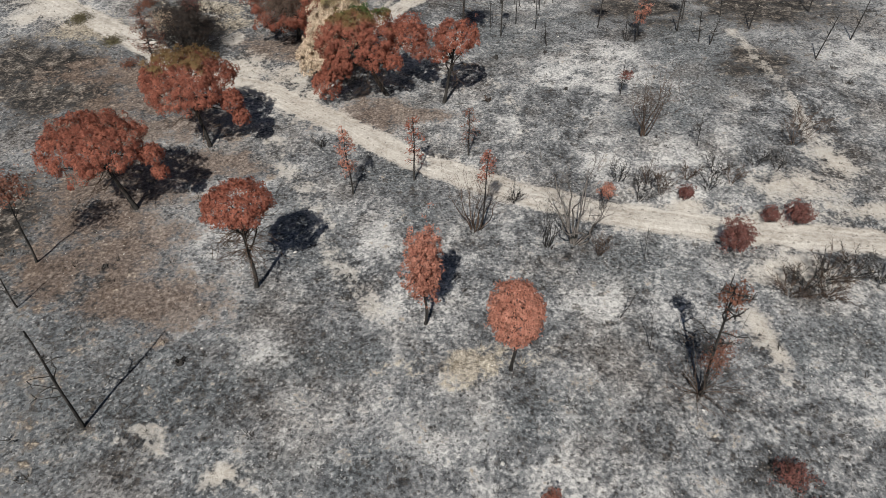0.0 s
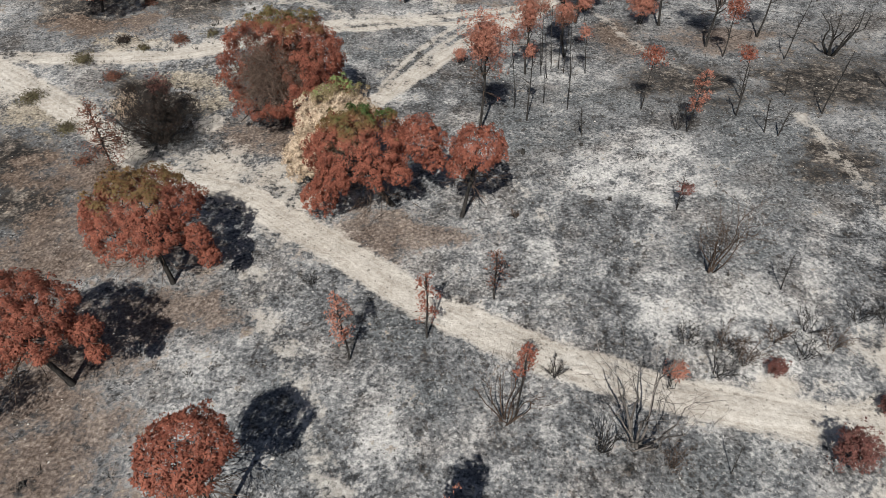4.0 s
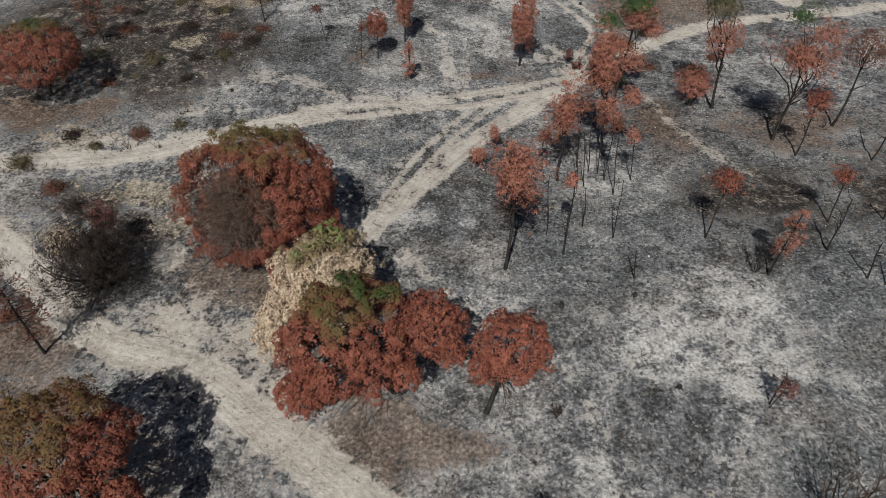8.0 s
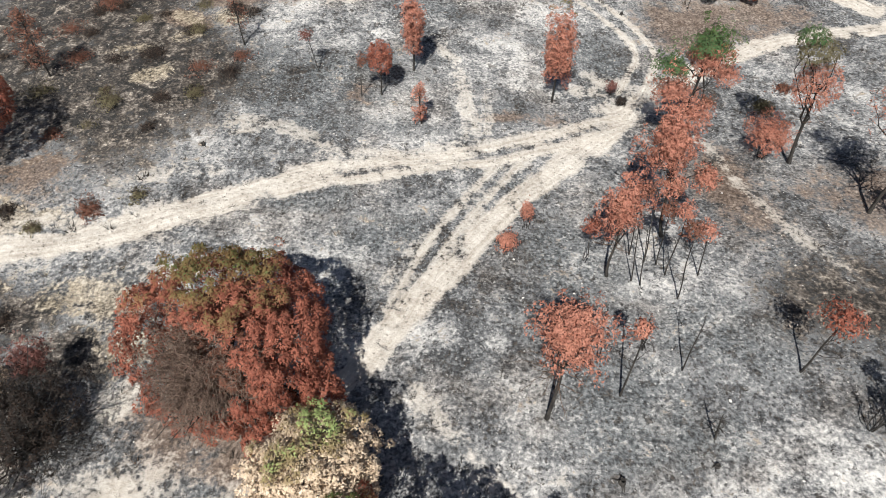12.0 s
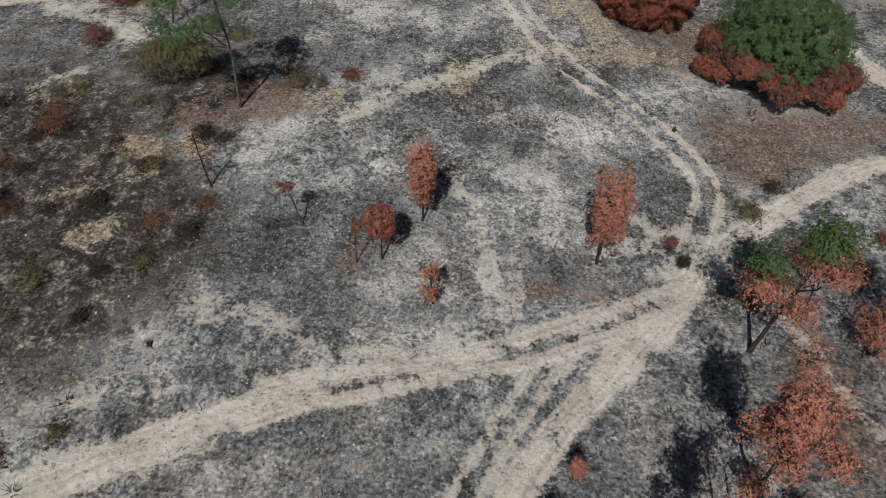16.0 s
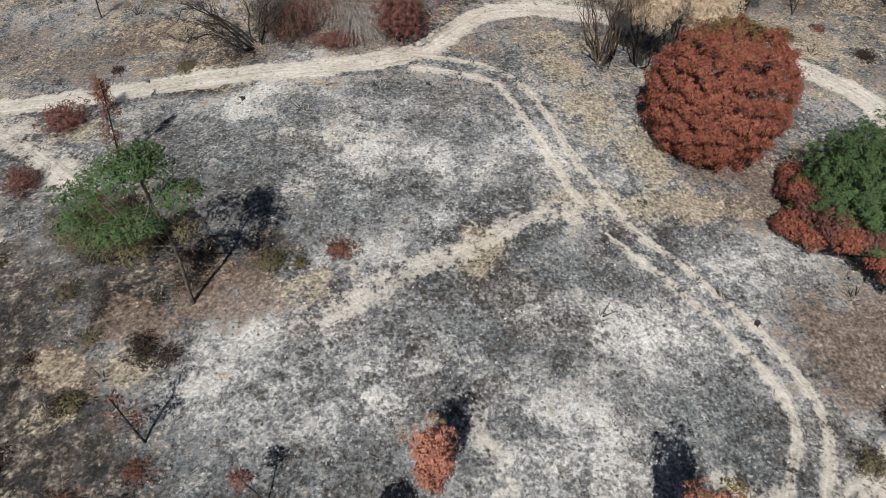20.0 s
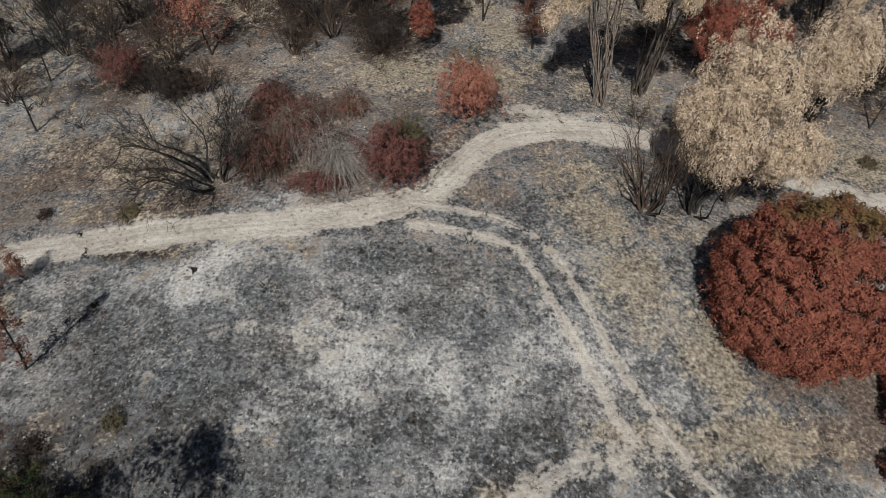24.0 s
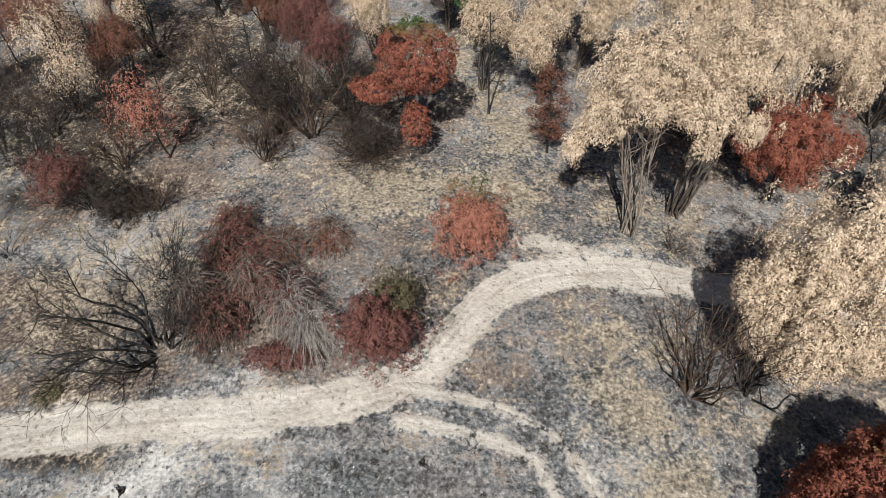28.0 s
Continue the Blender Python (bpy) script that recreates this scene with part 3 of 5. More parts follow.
def build_ground():
    far = np.array([4, 10, 20, 40, 80, 160, 320, 640, 1200, 2000.0])
    xs = np.concatenate([-58 - far[::-1], np.arange(-58, 58.01, 0.38), 58 + far])
    ys = np.concatenate([0 - far[::-1], np.arange(0, 170.01, 0.38), 170 + far])
    x, y = np.meshgrid(xs, ys)
    c = cover(x, y)
    deep = np.zeros(x.shape)
    for name, w, k, line in STRIPS:
        if name.startswith("road"):
            deep = np.maximum(deep, np.clip((w + 0.15 - line_distance(x, y, line)) / 0.45, 0, 1))
    worn = np.zeros(x.shape)
    for name, w, k, line in STRIPS:
        worn = np.maximum(worn, np.clip((w + 0.5 - line_distance(x, y, line)) / 0.4, 0, 1))
    z = lie(x, y) - 0.10 * deep - 0.05 * worn * (1 - deep) + relief(x, y) * (1 - np.maximum(deep, worn))
    me = solid("ground", np.stack([x, y, z], -1).reshape(-1, 3), grid_faces(*x.shape), GROUND, {k: v.ravel() for k, v in c.items()})
    tagged(new("ground", me), "burnt heath floor of grey ash, soot and pale sand", "ground", kind="structure")


def build_strips():
    rng = np.random.default_rng(5)
    for name, w, k, line in STRIPS:
        way = np.gradient(line, axis=0)
        side = np.stack([way[:, 1], -way[:, 0]], 1) / np.maximum(np.linalg.norm(way, axis=1), 1e-6)[:, None]
        n = 15 if w > 1 else 7
        u = np.linspace(-1, 1, n)
        reach = (w + 0.35) * (1 + 0.10 * np.sin(np.arange(len(line)) * 0.31) + 0.08 * rng.normal(size=len(line)))
        p = line[:, None, :] + side[:, None, :] * (u[None, :, None] * reach[:, None, None])
        x, y = p[..., 0], p[..., 1]
        rut = 0.045 * np.exp(-((np.abs(u) * (w + 0.35) - 0.8) / 0.22) ** 2) if w > 1 else 0 * u
        z = lie(x, y) - (0.03 if w > 1 else 0.0) - rut[None, :] + 0.03 * (drift(x, y, 1.7) - 0.5) - 0.09 * np.clip((np.abs(u) - 0.78) / 0.22, 0, 1)[None, :]
        c = {a: v.ravel() for a, v in cover(x, y).items()}
        run = np.cumsum(np.r_[0, np.hypot(*np.diff(line, axis=0).T)])
        c["along"], c["across"] = np.repeat(run, n) + 40.0 * len(name), np.tile(u, len(line)) * (w + 0.35) + 7.0
        me = solid(name, np.stack([x, y, z], -1).reshape(-1, 3), grid_faces(*x.shape), GROUND, c)
        what = "pale sandy dirt road with wheel marks across burnt ground" if w > 1 else "faint sandy wheel track worn into grey ash"
        tagged(new(name, me), what, "road" if w > 1 else "track", kind="structure")


build_ground()
build_strips()


# ---- how plants are made ----
def thing(name, x, y, label, category, group="", turn=0.0):
    ob = new(name)
    ob.matrix_basis = pose(x, y, float(lie(x, y)) - 0.03, 0, 0, turn)
    return tagged(ob, label, category, group)


def part(name, me, parent, label="", kind=""):
    ob = new(name, me)
    ob.parent = parent
    return tagged(ob, label, kind=kind)


def tubes(name, paths, material, sides=6):
    """Tapered round limbs. Each path: places (n, 3) and radii (n)."""
    vs, fs, base = [], [], 0
    ring = np.linspace(0, 2 * np.pi, sides, endpoint=False)
    for p, r in paths:
        p, r = np.asarray(p, float), np.asarray(r, float)
        t = np.gradient(p, axis=0)
        t /= np.maximum(np.linalg.norm(t, axis=1), 1e-6)[:, None]
        ref = np.where(np.abs(t[:, 2:3]) > 0.9, [[1.0, 0, 0]], [[0, 0, 1.0]])
        a = np.cross(t, ref)
        a /= np.maximum(np.linalg.norm(a, axis=1), 1e-6)[:, None]
        b = np.cross(t, a)
        v = p[:, None] + r[:, None, None] * (np.cos(ring)[None, :, None] * a[:, None] + np.sin(ring)[None, :, None] * b[:, None])
        vs.append(v.reshape(-1, 3))
        i = base + np.arange(len(p) * sides).reshape(len(p), sides)
        j = np.roll(i, -1, 1)
        fs.append(np.stack([i[:-1], j[:-1], j[1:], i[1:]], -1).reshape(-1, 4))
        base += len(p) * sides
    return solid(name, np.vstack(vs), np.vstack(fs), material)


def bend(rng, a, b, n=6, wobble=0.08, sag=0.0):
    """A slightly crooked way from a to b."""
    a, b = np.asarray(a, float), np.asarray(b, float)
    u = np.linspace(0, 1, n)[:, None]
    p = a + (b - a) * u
    size = np.linalg.norm(b - a)
    p = p + wobble * size * (rng.normal(0, 0.8, 3) * np.sin(np.pi * u) + rng.normal(0, 0.6, 3) * np.sin(2 * np.pi * u) + rng.normal(0, 0.35, 3) * np.sin(3 * np.pi * u))
    p[:, 2] += sag * size * np.sin(np.pi * u[:, 0])
    return p


def unit(v):
    return v / np.maximum(np.linalg.norm(v, axis=-1, keepdims=True), 1e-6)


def blades(name, at, normal, droop, length, width, material, rng, green=None, jitter=0.32):
    """Small leaf-like blades at the given places, facing along their normals, hanging along droop."""
    n = len(at)
    nn = unit(normal + rng.normal(0, jitter, (n, 3)))
    lie_along = unit(droop - nn * np.sum(droop * nn, 1, keepdims=True) + rng.normal(0, 0.25, (n, 3)))
    across = unit(np.cross(nn, lie_along))
    ln = (length * rng.uniform(0.6, 1.35, n))[:, None]
    wd = (width * rng.uniform(0.6, 1.35, n))[:, None]
    tip = at + lie_along * ln
    v = np.stack([at + across * wd * 0.5, at - across * wd * 0.5, tip + nn * 0.12 * ln], 1)
    f = np.arange(3 * n).reshape(n, 3)
    attrs = {"green": np.repeat(green, 3)} if green is not None else None
    me = solid(name, v.reshape(-1, 3), f, material, attrs)
    soft = me.attributes.new("custom_normal", "FLOAT_VECTOR", "POINT")
    soft.data.foreach_set("vector", np.repeat(unit(unit(normal) + 0.55 * nn + rng.normal(0, 0.08, (n, 3))), 3, axis=0).astype(np.float32).ravel())
    return me


def ball_ways(n, rng, low=-0.35):
    """Ways that spread evenly over a ball, from its top down to the given height."""
    i = np.arange(n) + 0.5
    z = 1 - (1 - low) * i / n
    a = np.pi * (1 + 5**0.5) * i + rng.uniform(0, 6.28)
    r = np.sqrt(np.maximum(0, 1 - z * z))
    d = np.stack([r * np.cos(a), r * np.sin(a), z], 1)
    return unit(d + rng.normal(0, 0.09, (n, 3)))


def crown(rng, centre, a, c, material, parent, low=-0.35, fill=1.0, lump=None, length=0.155, width=0.085, green=0.0, alive=1.0, hang=0.6, hole=None, layers=0, deep=0.25, name="crown", uneven=0.12, b=None, lobed=0, tall=0.8, valley=0.38, dense=1.0):
    """A crown of many leafy clumps on an uneven shell. green: part of its height, from the top, that stayed green."""
    centre = np.asarray(centre, float)
    b = a if b is None else b
    lump = 0.62 * (lump or min(0.62, max(0.26, 0.17 * a)))
    tall = 1.35 * tall
    area = 2 * np.pi * a * (0.4 * a + 0.6 * c) * (1 - low) * 0.85
    count = int(max(9, 1.7 * dense * area / (lump * lump * 2.2)))
    d = ball_ways(count, rng, low)
    if layers:
        turn = np.arctan2(d[:, 1], d[:, 0])
        wave = 0.55 * np.sin(2 * turn + 1.0) + 0.34 * np.sin(5 * turn) + 0.26 * np.sin(9 * turn + 2.0)
        q = (np.round((d[:, 2] - low) / (1 - low) * layers + wave) - wave) / layers * (1 - low) + low
        z = np.clip(0.4 * q + 0.6 * d[:, 2], -0.98, 0.98)
        d = np.concatenate([unit(d[:, :2]) * np.sqrt(1 - z * z)[:, None], z[:, None]], 1)
    if hole is not None:
        d = d[d @ np.asarray(unit(np.array(hole[:3], float))) < hole[3]]
    s = rng.uniform(1 - 1.6 * uneven, 1 + 0.6 * uneven, len(d))
    if lobed:
        heart = ball_ways(lobed, rng, low)
        swell = np.exp(-(1 - (d @ heart.T).max(1)) / (0.75 * (1 - low) / lobed))
        s = s * (1.04 - valley * (1 - swell))
    hills = unit(rng.normal(0, 1, (5, 3)))
    s = s * (1 + 1.5 * uneven * np.cos(3.4 * d @ hills.T + rng.uniform(0, 6.28, 5)).mean(1))
    s = np.where(rng.random(len(d)) < 0.10, s * rng.uniform(1.0, 1.06 + 0.9 * uneven, len(d)), s)
    inner = rng.random(len(d)) < deep
    s = np.where(inner, s * rng.uniform(0.45, 0.8, len(d)), s)
    mid = centre + d * s[:, None] * np.array([a - 0.5 * lump, b - 0.5 * lump, max(0.15, c - 0.4 * lump)])
    size = lump * rng.uniform(0.6, 1.2, len(d))
    each = fill * 4.1 * lump * lump / (length * width)
    k = np.maximum(4, rng.poisson(each, len(d)))
    who = np.repeat(np.arange(len(d)), k)
    w = unit(rng.normal(0, 1, (len(who), 3)) + 0.9 * d[who] + [0, 0, 0.5])
    at = mid[who] + w * (size[who] * rng.uniform(0.6, 1.05, len(who)) ** 0.6)[:, None] * [1, 1, tall]
    droop = np.tile([0.0, 0.0, -1.0], (len(who), 1)) * hang + w * (1 - hang) + rng.normal(0, 0.25, (len(who), 3))
    h = (at[:, 2] - centre[2]) / max(c, 0.2) + 0.45 * (at[:, 1] - centre[1]) / a
    g = np.clip((h - (1 - 2 * green)) * 1.6 + 0.25 * np.sin(1.9 * at[:, 0] + 3 * centre[1]) * np.sin(1.6 * at[:, 1] + centre[0]), 0, alive) if green > 0 else np.zeros(len(who))
    me = blades(name, at, w + 0.4 * d[who] + [0, -0.15, 0.25], droop, length, width, material, rng, g)
    return part(name, me, parent, kind="" if name == "crown" else "stuff"), mid


def timber(rng, parent, top, r, mids, bark, limbs=6, start=0.4, crook=0.028, twigs=0, spread=None):
    """A trunk up to top, and limbs that leave it for places in the crown."""
    path = bend(rng, (0, 0, -0.2), top, 9, 0.6 * crook)
    radii = 0.78 * r * np.linspace(1, 0.38, 9) ** 0.9
    radii[0] *= 1.35
    trunk = part("trunk", tubes("trunk", [(path, radii)], bark, 8), parent)
    if len(mids):
        pick = rng.choice(len(mids), min(limbs, len(mids)), replace=False)
        for i in pick:
            s = rng.uniform(start, 0.95)
            q = s * 8
            a = path[int(q)] + (path[min(8, int(q) + 1)] - path[int(q)]) * (q % 1)
            lim = bend(rng, a, mids[i], 6, 0.07, -0.05)
            rr = r * (0.5 - 0.22 * s) * np.linspace(1, 0.25, 6)
            group = [(lim, rr)]
            for _ in range(3):
                k = rng.integers(2, 5)
                near = mids[rng.integers(len(mids))]
                end = lim[k] + (near - lim[k]) * min(1, 1.3 / max(0.3, np.linalg.norm(near - lim[k])))
                group.append((bend(rng, lim[k], end, 4, 0.1), rr[k] * np.linspace(0.6, 0.15, 4)))
            part("limb", tubes("limb", group, bark, 5), trunk)
    return path, trunk


def twig_spray(rng, roots, ways, lengths, r, material, name, parent, fork=3, curl=0.25, gravity=0.0, sides=3, singly=False):
    """Thin bare twigs that fork; singly: each branch with its forks is a part of its own."""
    paths = []
    for o, d, ln in zip(roots, ways, lengths):
        if singly:
            paths = []
        end = o + d * ln + np.array([0, 0, -gravity * ln])
        p = bend(rng, o, end, 5, 0.07)
        paths.append((p, r * np.linspace(1, 0.3, 5)))
        for _ in range(fork):
            k = rng.integers(1, 5)
            e = unit(d + rng.normal(0, curl * 2.2, 3))
            q = bend(rng, p[k], p[k] + e * ln * rng.uniform(0.25, 0.5), 3, 0.08)
            paths.append((q, r * np.linspace(0.6, 0.25, 3)))
        if singly:
            part(name, tubes(name, paths, material, sides), parent)
    if not singly:
        part(name, tubes(name, paths, material, sides), parent, kind="stuff")


def pine(x, y, zc, a, c, dx=0.0, seed=1, mat=None, green=0.0, r=0.16, label="", lobes=(), skirt=0, low=-0.25, fill=1.0, limbs=7, hang=0.6, bark=None, group="scorched pines", name="pine_tree", dy=0.0, uneven=0.10, valley=0.50, dense=0.95, length=0.135, width=0.078, **kw):
    """A pine with a bare charred trunk under a flat or round crown; lobes are further masses of the same crown."""
    rng = np.random.default_rng(seed)
    ob = thing(name, x, y, label, "tree", group)
    top, mids = crown(rng, (dx, dy, zc), a, c, mat or RED, ob, low, fill, green=green, hang=hang, uneven=uneven, valley=valley, dense=dense, length=length, width=width, **kw)
    for lx, ly, lz, la, lc, *own in lobes:
        _, more = crown(rng, (lx, ly, lz), la, lc, own[0] if own else mat or RED, top, -0.4, fill, hang=hang, lobed=5 if la > 1.3 else 0, uneven=uneven, valley=valley, dense=dense, length=length, width=width, name="crown_lobe")
        mids = np.vstack([mids, more])
    _, trunk = timber(rng, ob, (dx * 0.9, dy * 0.9, zc + 0.1 * c), r, mids, bark or CHAR, limbs, 0.45)
    if skirt:
        d = ball_ways(skirt, rng, -0.2) * [1, 1, 0.55]
        d[:, 2] = -np.abs(d[:, 2]) * 0.4 + 0.12
        roots = np.stack([np.full(skirt, dx * 0.7), np.full(skirt, dy * 0.7), rng.uniform(0.45, 0.9, skirt) * zc], 1)
        twig_spray(rng, roots, unit(d), rng.uniform(0.6, 1.05, skirt) * a, 0.03, BROWN_TWIG, "dead_branch", trunk, 4, 0.3, 0.08, singly=True)
    return ob


def young_pine(x, y, h, a, low_z, dx=0.0, seed=1, mat=None, fill=0.8, green=0.0, label="", r=0.08, hang=-0.35, taper=0.55, group="small scorched pines", twigs=10, length=0.16, width=0.08, bark=None):
    """A slim pine: whorls of drooping needles from low_z up to the tip."""
    rng = np.random.default_rng(seed)
    ob = thing("young_pine", x, y, label, "tree", group)
    path, _ = timber(rng, ob, (dx, 0, h), r, [], bark or CHAR, crook=0.012)
    n = int(max(9, 5.2 * (h - low_z) * max(a, 0.5) / 0.42))
    t = (np.arange(n) + rng.uniform(0, 1, n)) / n
    ang = rng.uniform(0, 6.28, n)
    rad = a * (np.sin(np.pi * np.clip(0.18 + 0.80 * t, 0, 1)) ** taper) * rng.uniform(0.25, 1.0, n)
    z = low_z + (h - low_z) * t
    stem = np.stack([np.interp(z, path[:, 2], path[:, k]) for k in range(3)], 1)
    mid = stem + np.stack([np.cos(ang) * rad, np.sin(ang) * rad, -0.15 * rad], 1)
    lump = 0.30 if a < 0.9 else 0.40
    k = np.maximum(10, rng.poisson(fill * 5.5 * lump * lump / (length * width), n))
    who = np.repeat(np.arange(n), k)
    w = unit(rng.normal(0, 1, (len(who), 3)) + [0, 0, 0.3])
    at = mid[who] + w * lump * rng.uniform(0.3, 1.0, (len(who), 1)) * [1, 1, 0.9]
    droop = np.array([0, 0, -hang]) + w * (1 - hang) + rng.normal(0, 0.2, (len(who), 3))
    g = np.clip((at[:, 2] - (h - green * (h - low_z))) * 1.3, 0, 1) if green else np.zeros(len(who))
    part("crown", blades("crown", at, w + [0, -0.2, 0.2], droop, length, width, mat or RED, rng, g), ob)
    paths = [(bend(rng, s - [0, 0, 0.15], m, 3, 0.05), r * 0.28 * np.linspace(1, 0.4, 3)) for s, m in zip(stem, mid)]
    for _ in range(twigs):
        zz = rng.uniform(0.25, 1.0) * low_z + 0.1
        q = rng.uniform(0, 6.28)
        o = np.array([np.interp(zz, path[:, 2], path[:, 0]), np.interp(zz, path[:, 2], path[:, 1]), zz])
        paths.append((bend(rng, o, o + np.array([np.cos(q), np.sin(q), 0.25]) * rng.uniform(0.3, 0.9) * max(a, 0.5), 4, 0.1), r * 0.25 * np.linspace(1, 0.3, 4)))
    part("brushwood", tubes("brushwood", paths, CHAR, 4), ob, kind="stuff")
    return ob


def snag(x, y, h, dx=0.0, seed=1, r=0.07, n=9, reach=0.28, label="charred bare trunk of a dead tree in ash", group="burnt snags", bark=None, red=None, fork=2, up=0.6, dy=0.0):
    """A dead tree: a bare charred trunk with short broken branches; red: (dx, z, a, c) of a last scorched tuft."""
    rng = np.random.default_rng(seed)
    ob = thing("burnt_tree", x, y, label, "dead tree", group)
    path, trunk = timber(rng, ob, (dx, dy, h), r, [], bark or CHAR, crook=0.015)
    z = rng.uniform(0.3, 0.98, n) * h
    roots = np.stack([np.interp(z, path[:, 2], path[:, k]) for k in range(3)], 1)
    q = rng.uniform(0, 6.28, n)
    d = unit(np.stack([np.cos(q), np.sin(q), np.full(n, up)], 1))
    twig_spray(rng, roots, d, reach * h * (1.15 - 0.75 * z / h) * rng.uniform(0.5, 1.2, n), r * 0.38, bark or CHAR, "branch", trunk, fork, 0.3, sides=4, singly=True)
    if red:
        crown(rng, (red[0], 0, red[1]), red[2], red[3], red[4] if len(red) > 4 else RED, ob, -0.7, 0.42, lump=0.24, name="scorched_tuft", uneven=0.35)
    return ob


def bush(x, y, a, c, zc=None, seed=1, mat=None, fill=1.0, green=0.0, label="", group="scorched bushes", stems=5, low=-0.6, hang=0.3, name="bush", twigs=0, twig_mat=None, b=None, lobed=11, uneven=0.32, length=0.105, width=0.058, **kw):
    """A leafy bush down to the ground, on several charred stems."""
    rng = np.random.default_rng(seed)
    zc = 0.75 * c if zc is None else zc
    ob = thing(name, x, y, label, "bush", group)
    _, mids = crown(rng, (0, 0, zc), a, c, mat or RED, ob, low, fill, green=green, hang=hang, b=b, lobed=lobed, uneven=uneven, length=length, width=width, **kw)
    for i in range(min(stems, len(mids))):
        m = mids[rng.integers(len(mids))]
        part("stem", tubes("stem", [(bend(rng, (rng.normal(0, 0.1), rng.normal(0, 0.1), -0.1), m, 5, 0.06), 0.05 * max(0.5, a / 2) * np.linspace(1, 0.3, 5))], CHAR, 5), ob)
    if twigs:
        d = ball_ways(twigs, rng, 0.0)
        twig_spray(rng, np.zeros((twigs, 3)) + [0, 0, 0.1], d, rng.uniform(0.75, 1.12, twigs) * (a * (1 - d[:, 2]) + (zc + c) * d[:, 2]), 0.02, twig_mat or TWIG, "brushwood", ob, 5, 0.3, 0.05)
    return ob


def bare_bush(x, y, a, h, seed=1, stems=7, twigs=5, mat=None, label="", group="bare burnt bushes", r=0.035, lean=0.0, name="bare_bush", thin=0.011, open_up=0.5, fork=3, crook=0.06):
    """A leafless burnt shrub: each main stem with its spray of thin twigs."""
    rng = np.random.default_rng(seed)
    ob = thing(name, x, y, label, "bush", group)
    q = np.linspace(0, 6.28, stems, endpoint=False) + rng.normal(0, 0.3, stems)
    for k in q:
        s = rng.uniform(0.15, 1.0) ** open_up * a
        end = np.array([np.cos(k) * s + lean, np.sin(k) * s, h * rng.uniform(0.65, 1.0) * (1 - 0.35 * (s / a) ** 2)])
        o = np.array([np.cos(k), np.sin(k), 0]) * 0.10 * a
        p = bend(rng, o - [0, 0, 0.1], end, 7, crook, 0.08)
        paths = [(p, r * np.linspace(1, 0.3, 7))]
        for _ in range(twigs):
            i = rng.integers(2, 7)
            w = unit(unit(end - o) + rng.normal(0, 0.55, 3) + [0, 0, 0.2])
            ln = rng.uniform(0.2, 0.5) * h
            t = bend(rng, p[i], p[i] + w * ln, 4, 0.08)
            paths.append((t, thin * np.linspace(1, 0.35, 4)))
            for _ in range(fork):
                j = rng.integers(1, 4)
                paths.append((bend(rng, t[j], t[j] + unit(w + rng.normal(0, 0.6, 3)) * ln * rng.uniform(0.25, 0.55), 3, 0.08), thin * np.linspace(0.7, 0.3, 3)))
        part("stem", tubes("stem", paths, mat or CHAR, 3), ob)
    return ob


def gum_tree(x, y, zc, a, c, dx=0.0, seed=1, stems=8, label="", fill=1.0, mat=None, base_spread=0.35, low=-0.55, green=0.0, lobes=(), bark=None, dy=0.0, swags=None):
    """A tall tree on many slim stems, hung with bleached leaves in drooping swags."""
    rng = np.random.default_rng(seed)
    ob = thing("gum_tree", x, y, label, "tree", "bleached gum trees")
    top, mids = crown(rng, (dx, dy, zc), a, c, mat or CREAM, ob, low, fill, lump=min(0.62, 0.17 * a), length=0.125, width=0.07, green=green, hang=0.75, uneven=0.22, deep=0.16, lobed=20, tall=1.7, valley=0.72, dense=0.85)
    for lx, ly, lz, la, lc in lobes:
        _, more = crown(rng, (lx, ly, lz), la, lc, mat or CREAM, top, low, fill, lump=0.45, length=0.125, width=0.07, hang=0.75, uneven=0.16, lobed=6, tall=1.5, name="crown_lobe")
        mids = np.vstack([mids, more])
    for k in rng.uniform(3.3, 6.1, (4 if a > 3 else 2) if swags is None else swags):
        sw = rng.uniform(0.8, 1.3)
        _, more = crown(rng, (dx + a * 0.72 * math.cos(k), dy + a * 0.72 * math.sin(k), zc - c * rng.uniform(0.25, 0.65)), sw, sw * 1.6, mat or CREAM, top, -0.8, fill, lump=0.4, length=0.125, width=0.07, hang=0.75, uneven=0.2, tall=1.5, name="swag")
        mids = np.vstack([mids, more])
    for i in range(stems):
        near = np.argsort(np.hypot(mids[:, 0] - 0.5 * dx, mids[:, 1] - 0.5 * dy))
        m = mids[near[rng.integers(max(1, len(near) // 2))]]
        k = 6.28 * i / stems
        o = np.array([np.cos(k), np.sin(k), 0]) * base_spread * rng.uniform(0.3, 1)
        p = bend(rng, o - [0, 0, 0.1], m, 8, 0.022)
        group = [(p, rng.uniform(0.06, 0.12) * np.linspace(1, 0.3, 8))]
        for _ in range(4):
            j = rng.integers(3, 7)
            near = mids[rng.integers(len(mids))]
            end = p[j] + (near - p[j]) * min(1, 1.6 / max(0.3, np.linalg.norm(near - p[j])))
            group.append((bend(rng, p[j], end, 4, 0.1), 0.03 * np.linspace(1, 0.3, 4)))
        part("stem", tubes("stem", group, bark or BARK, 5), ob)
    return ob


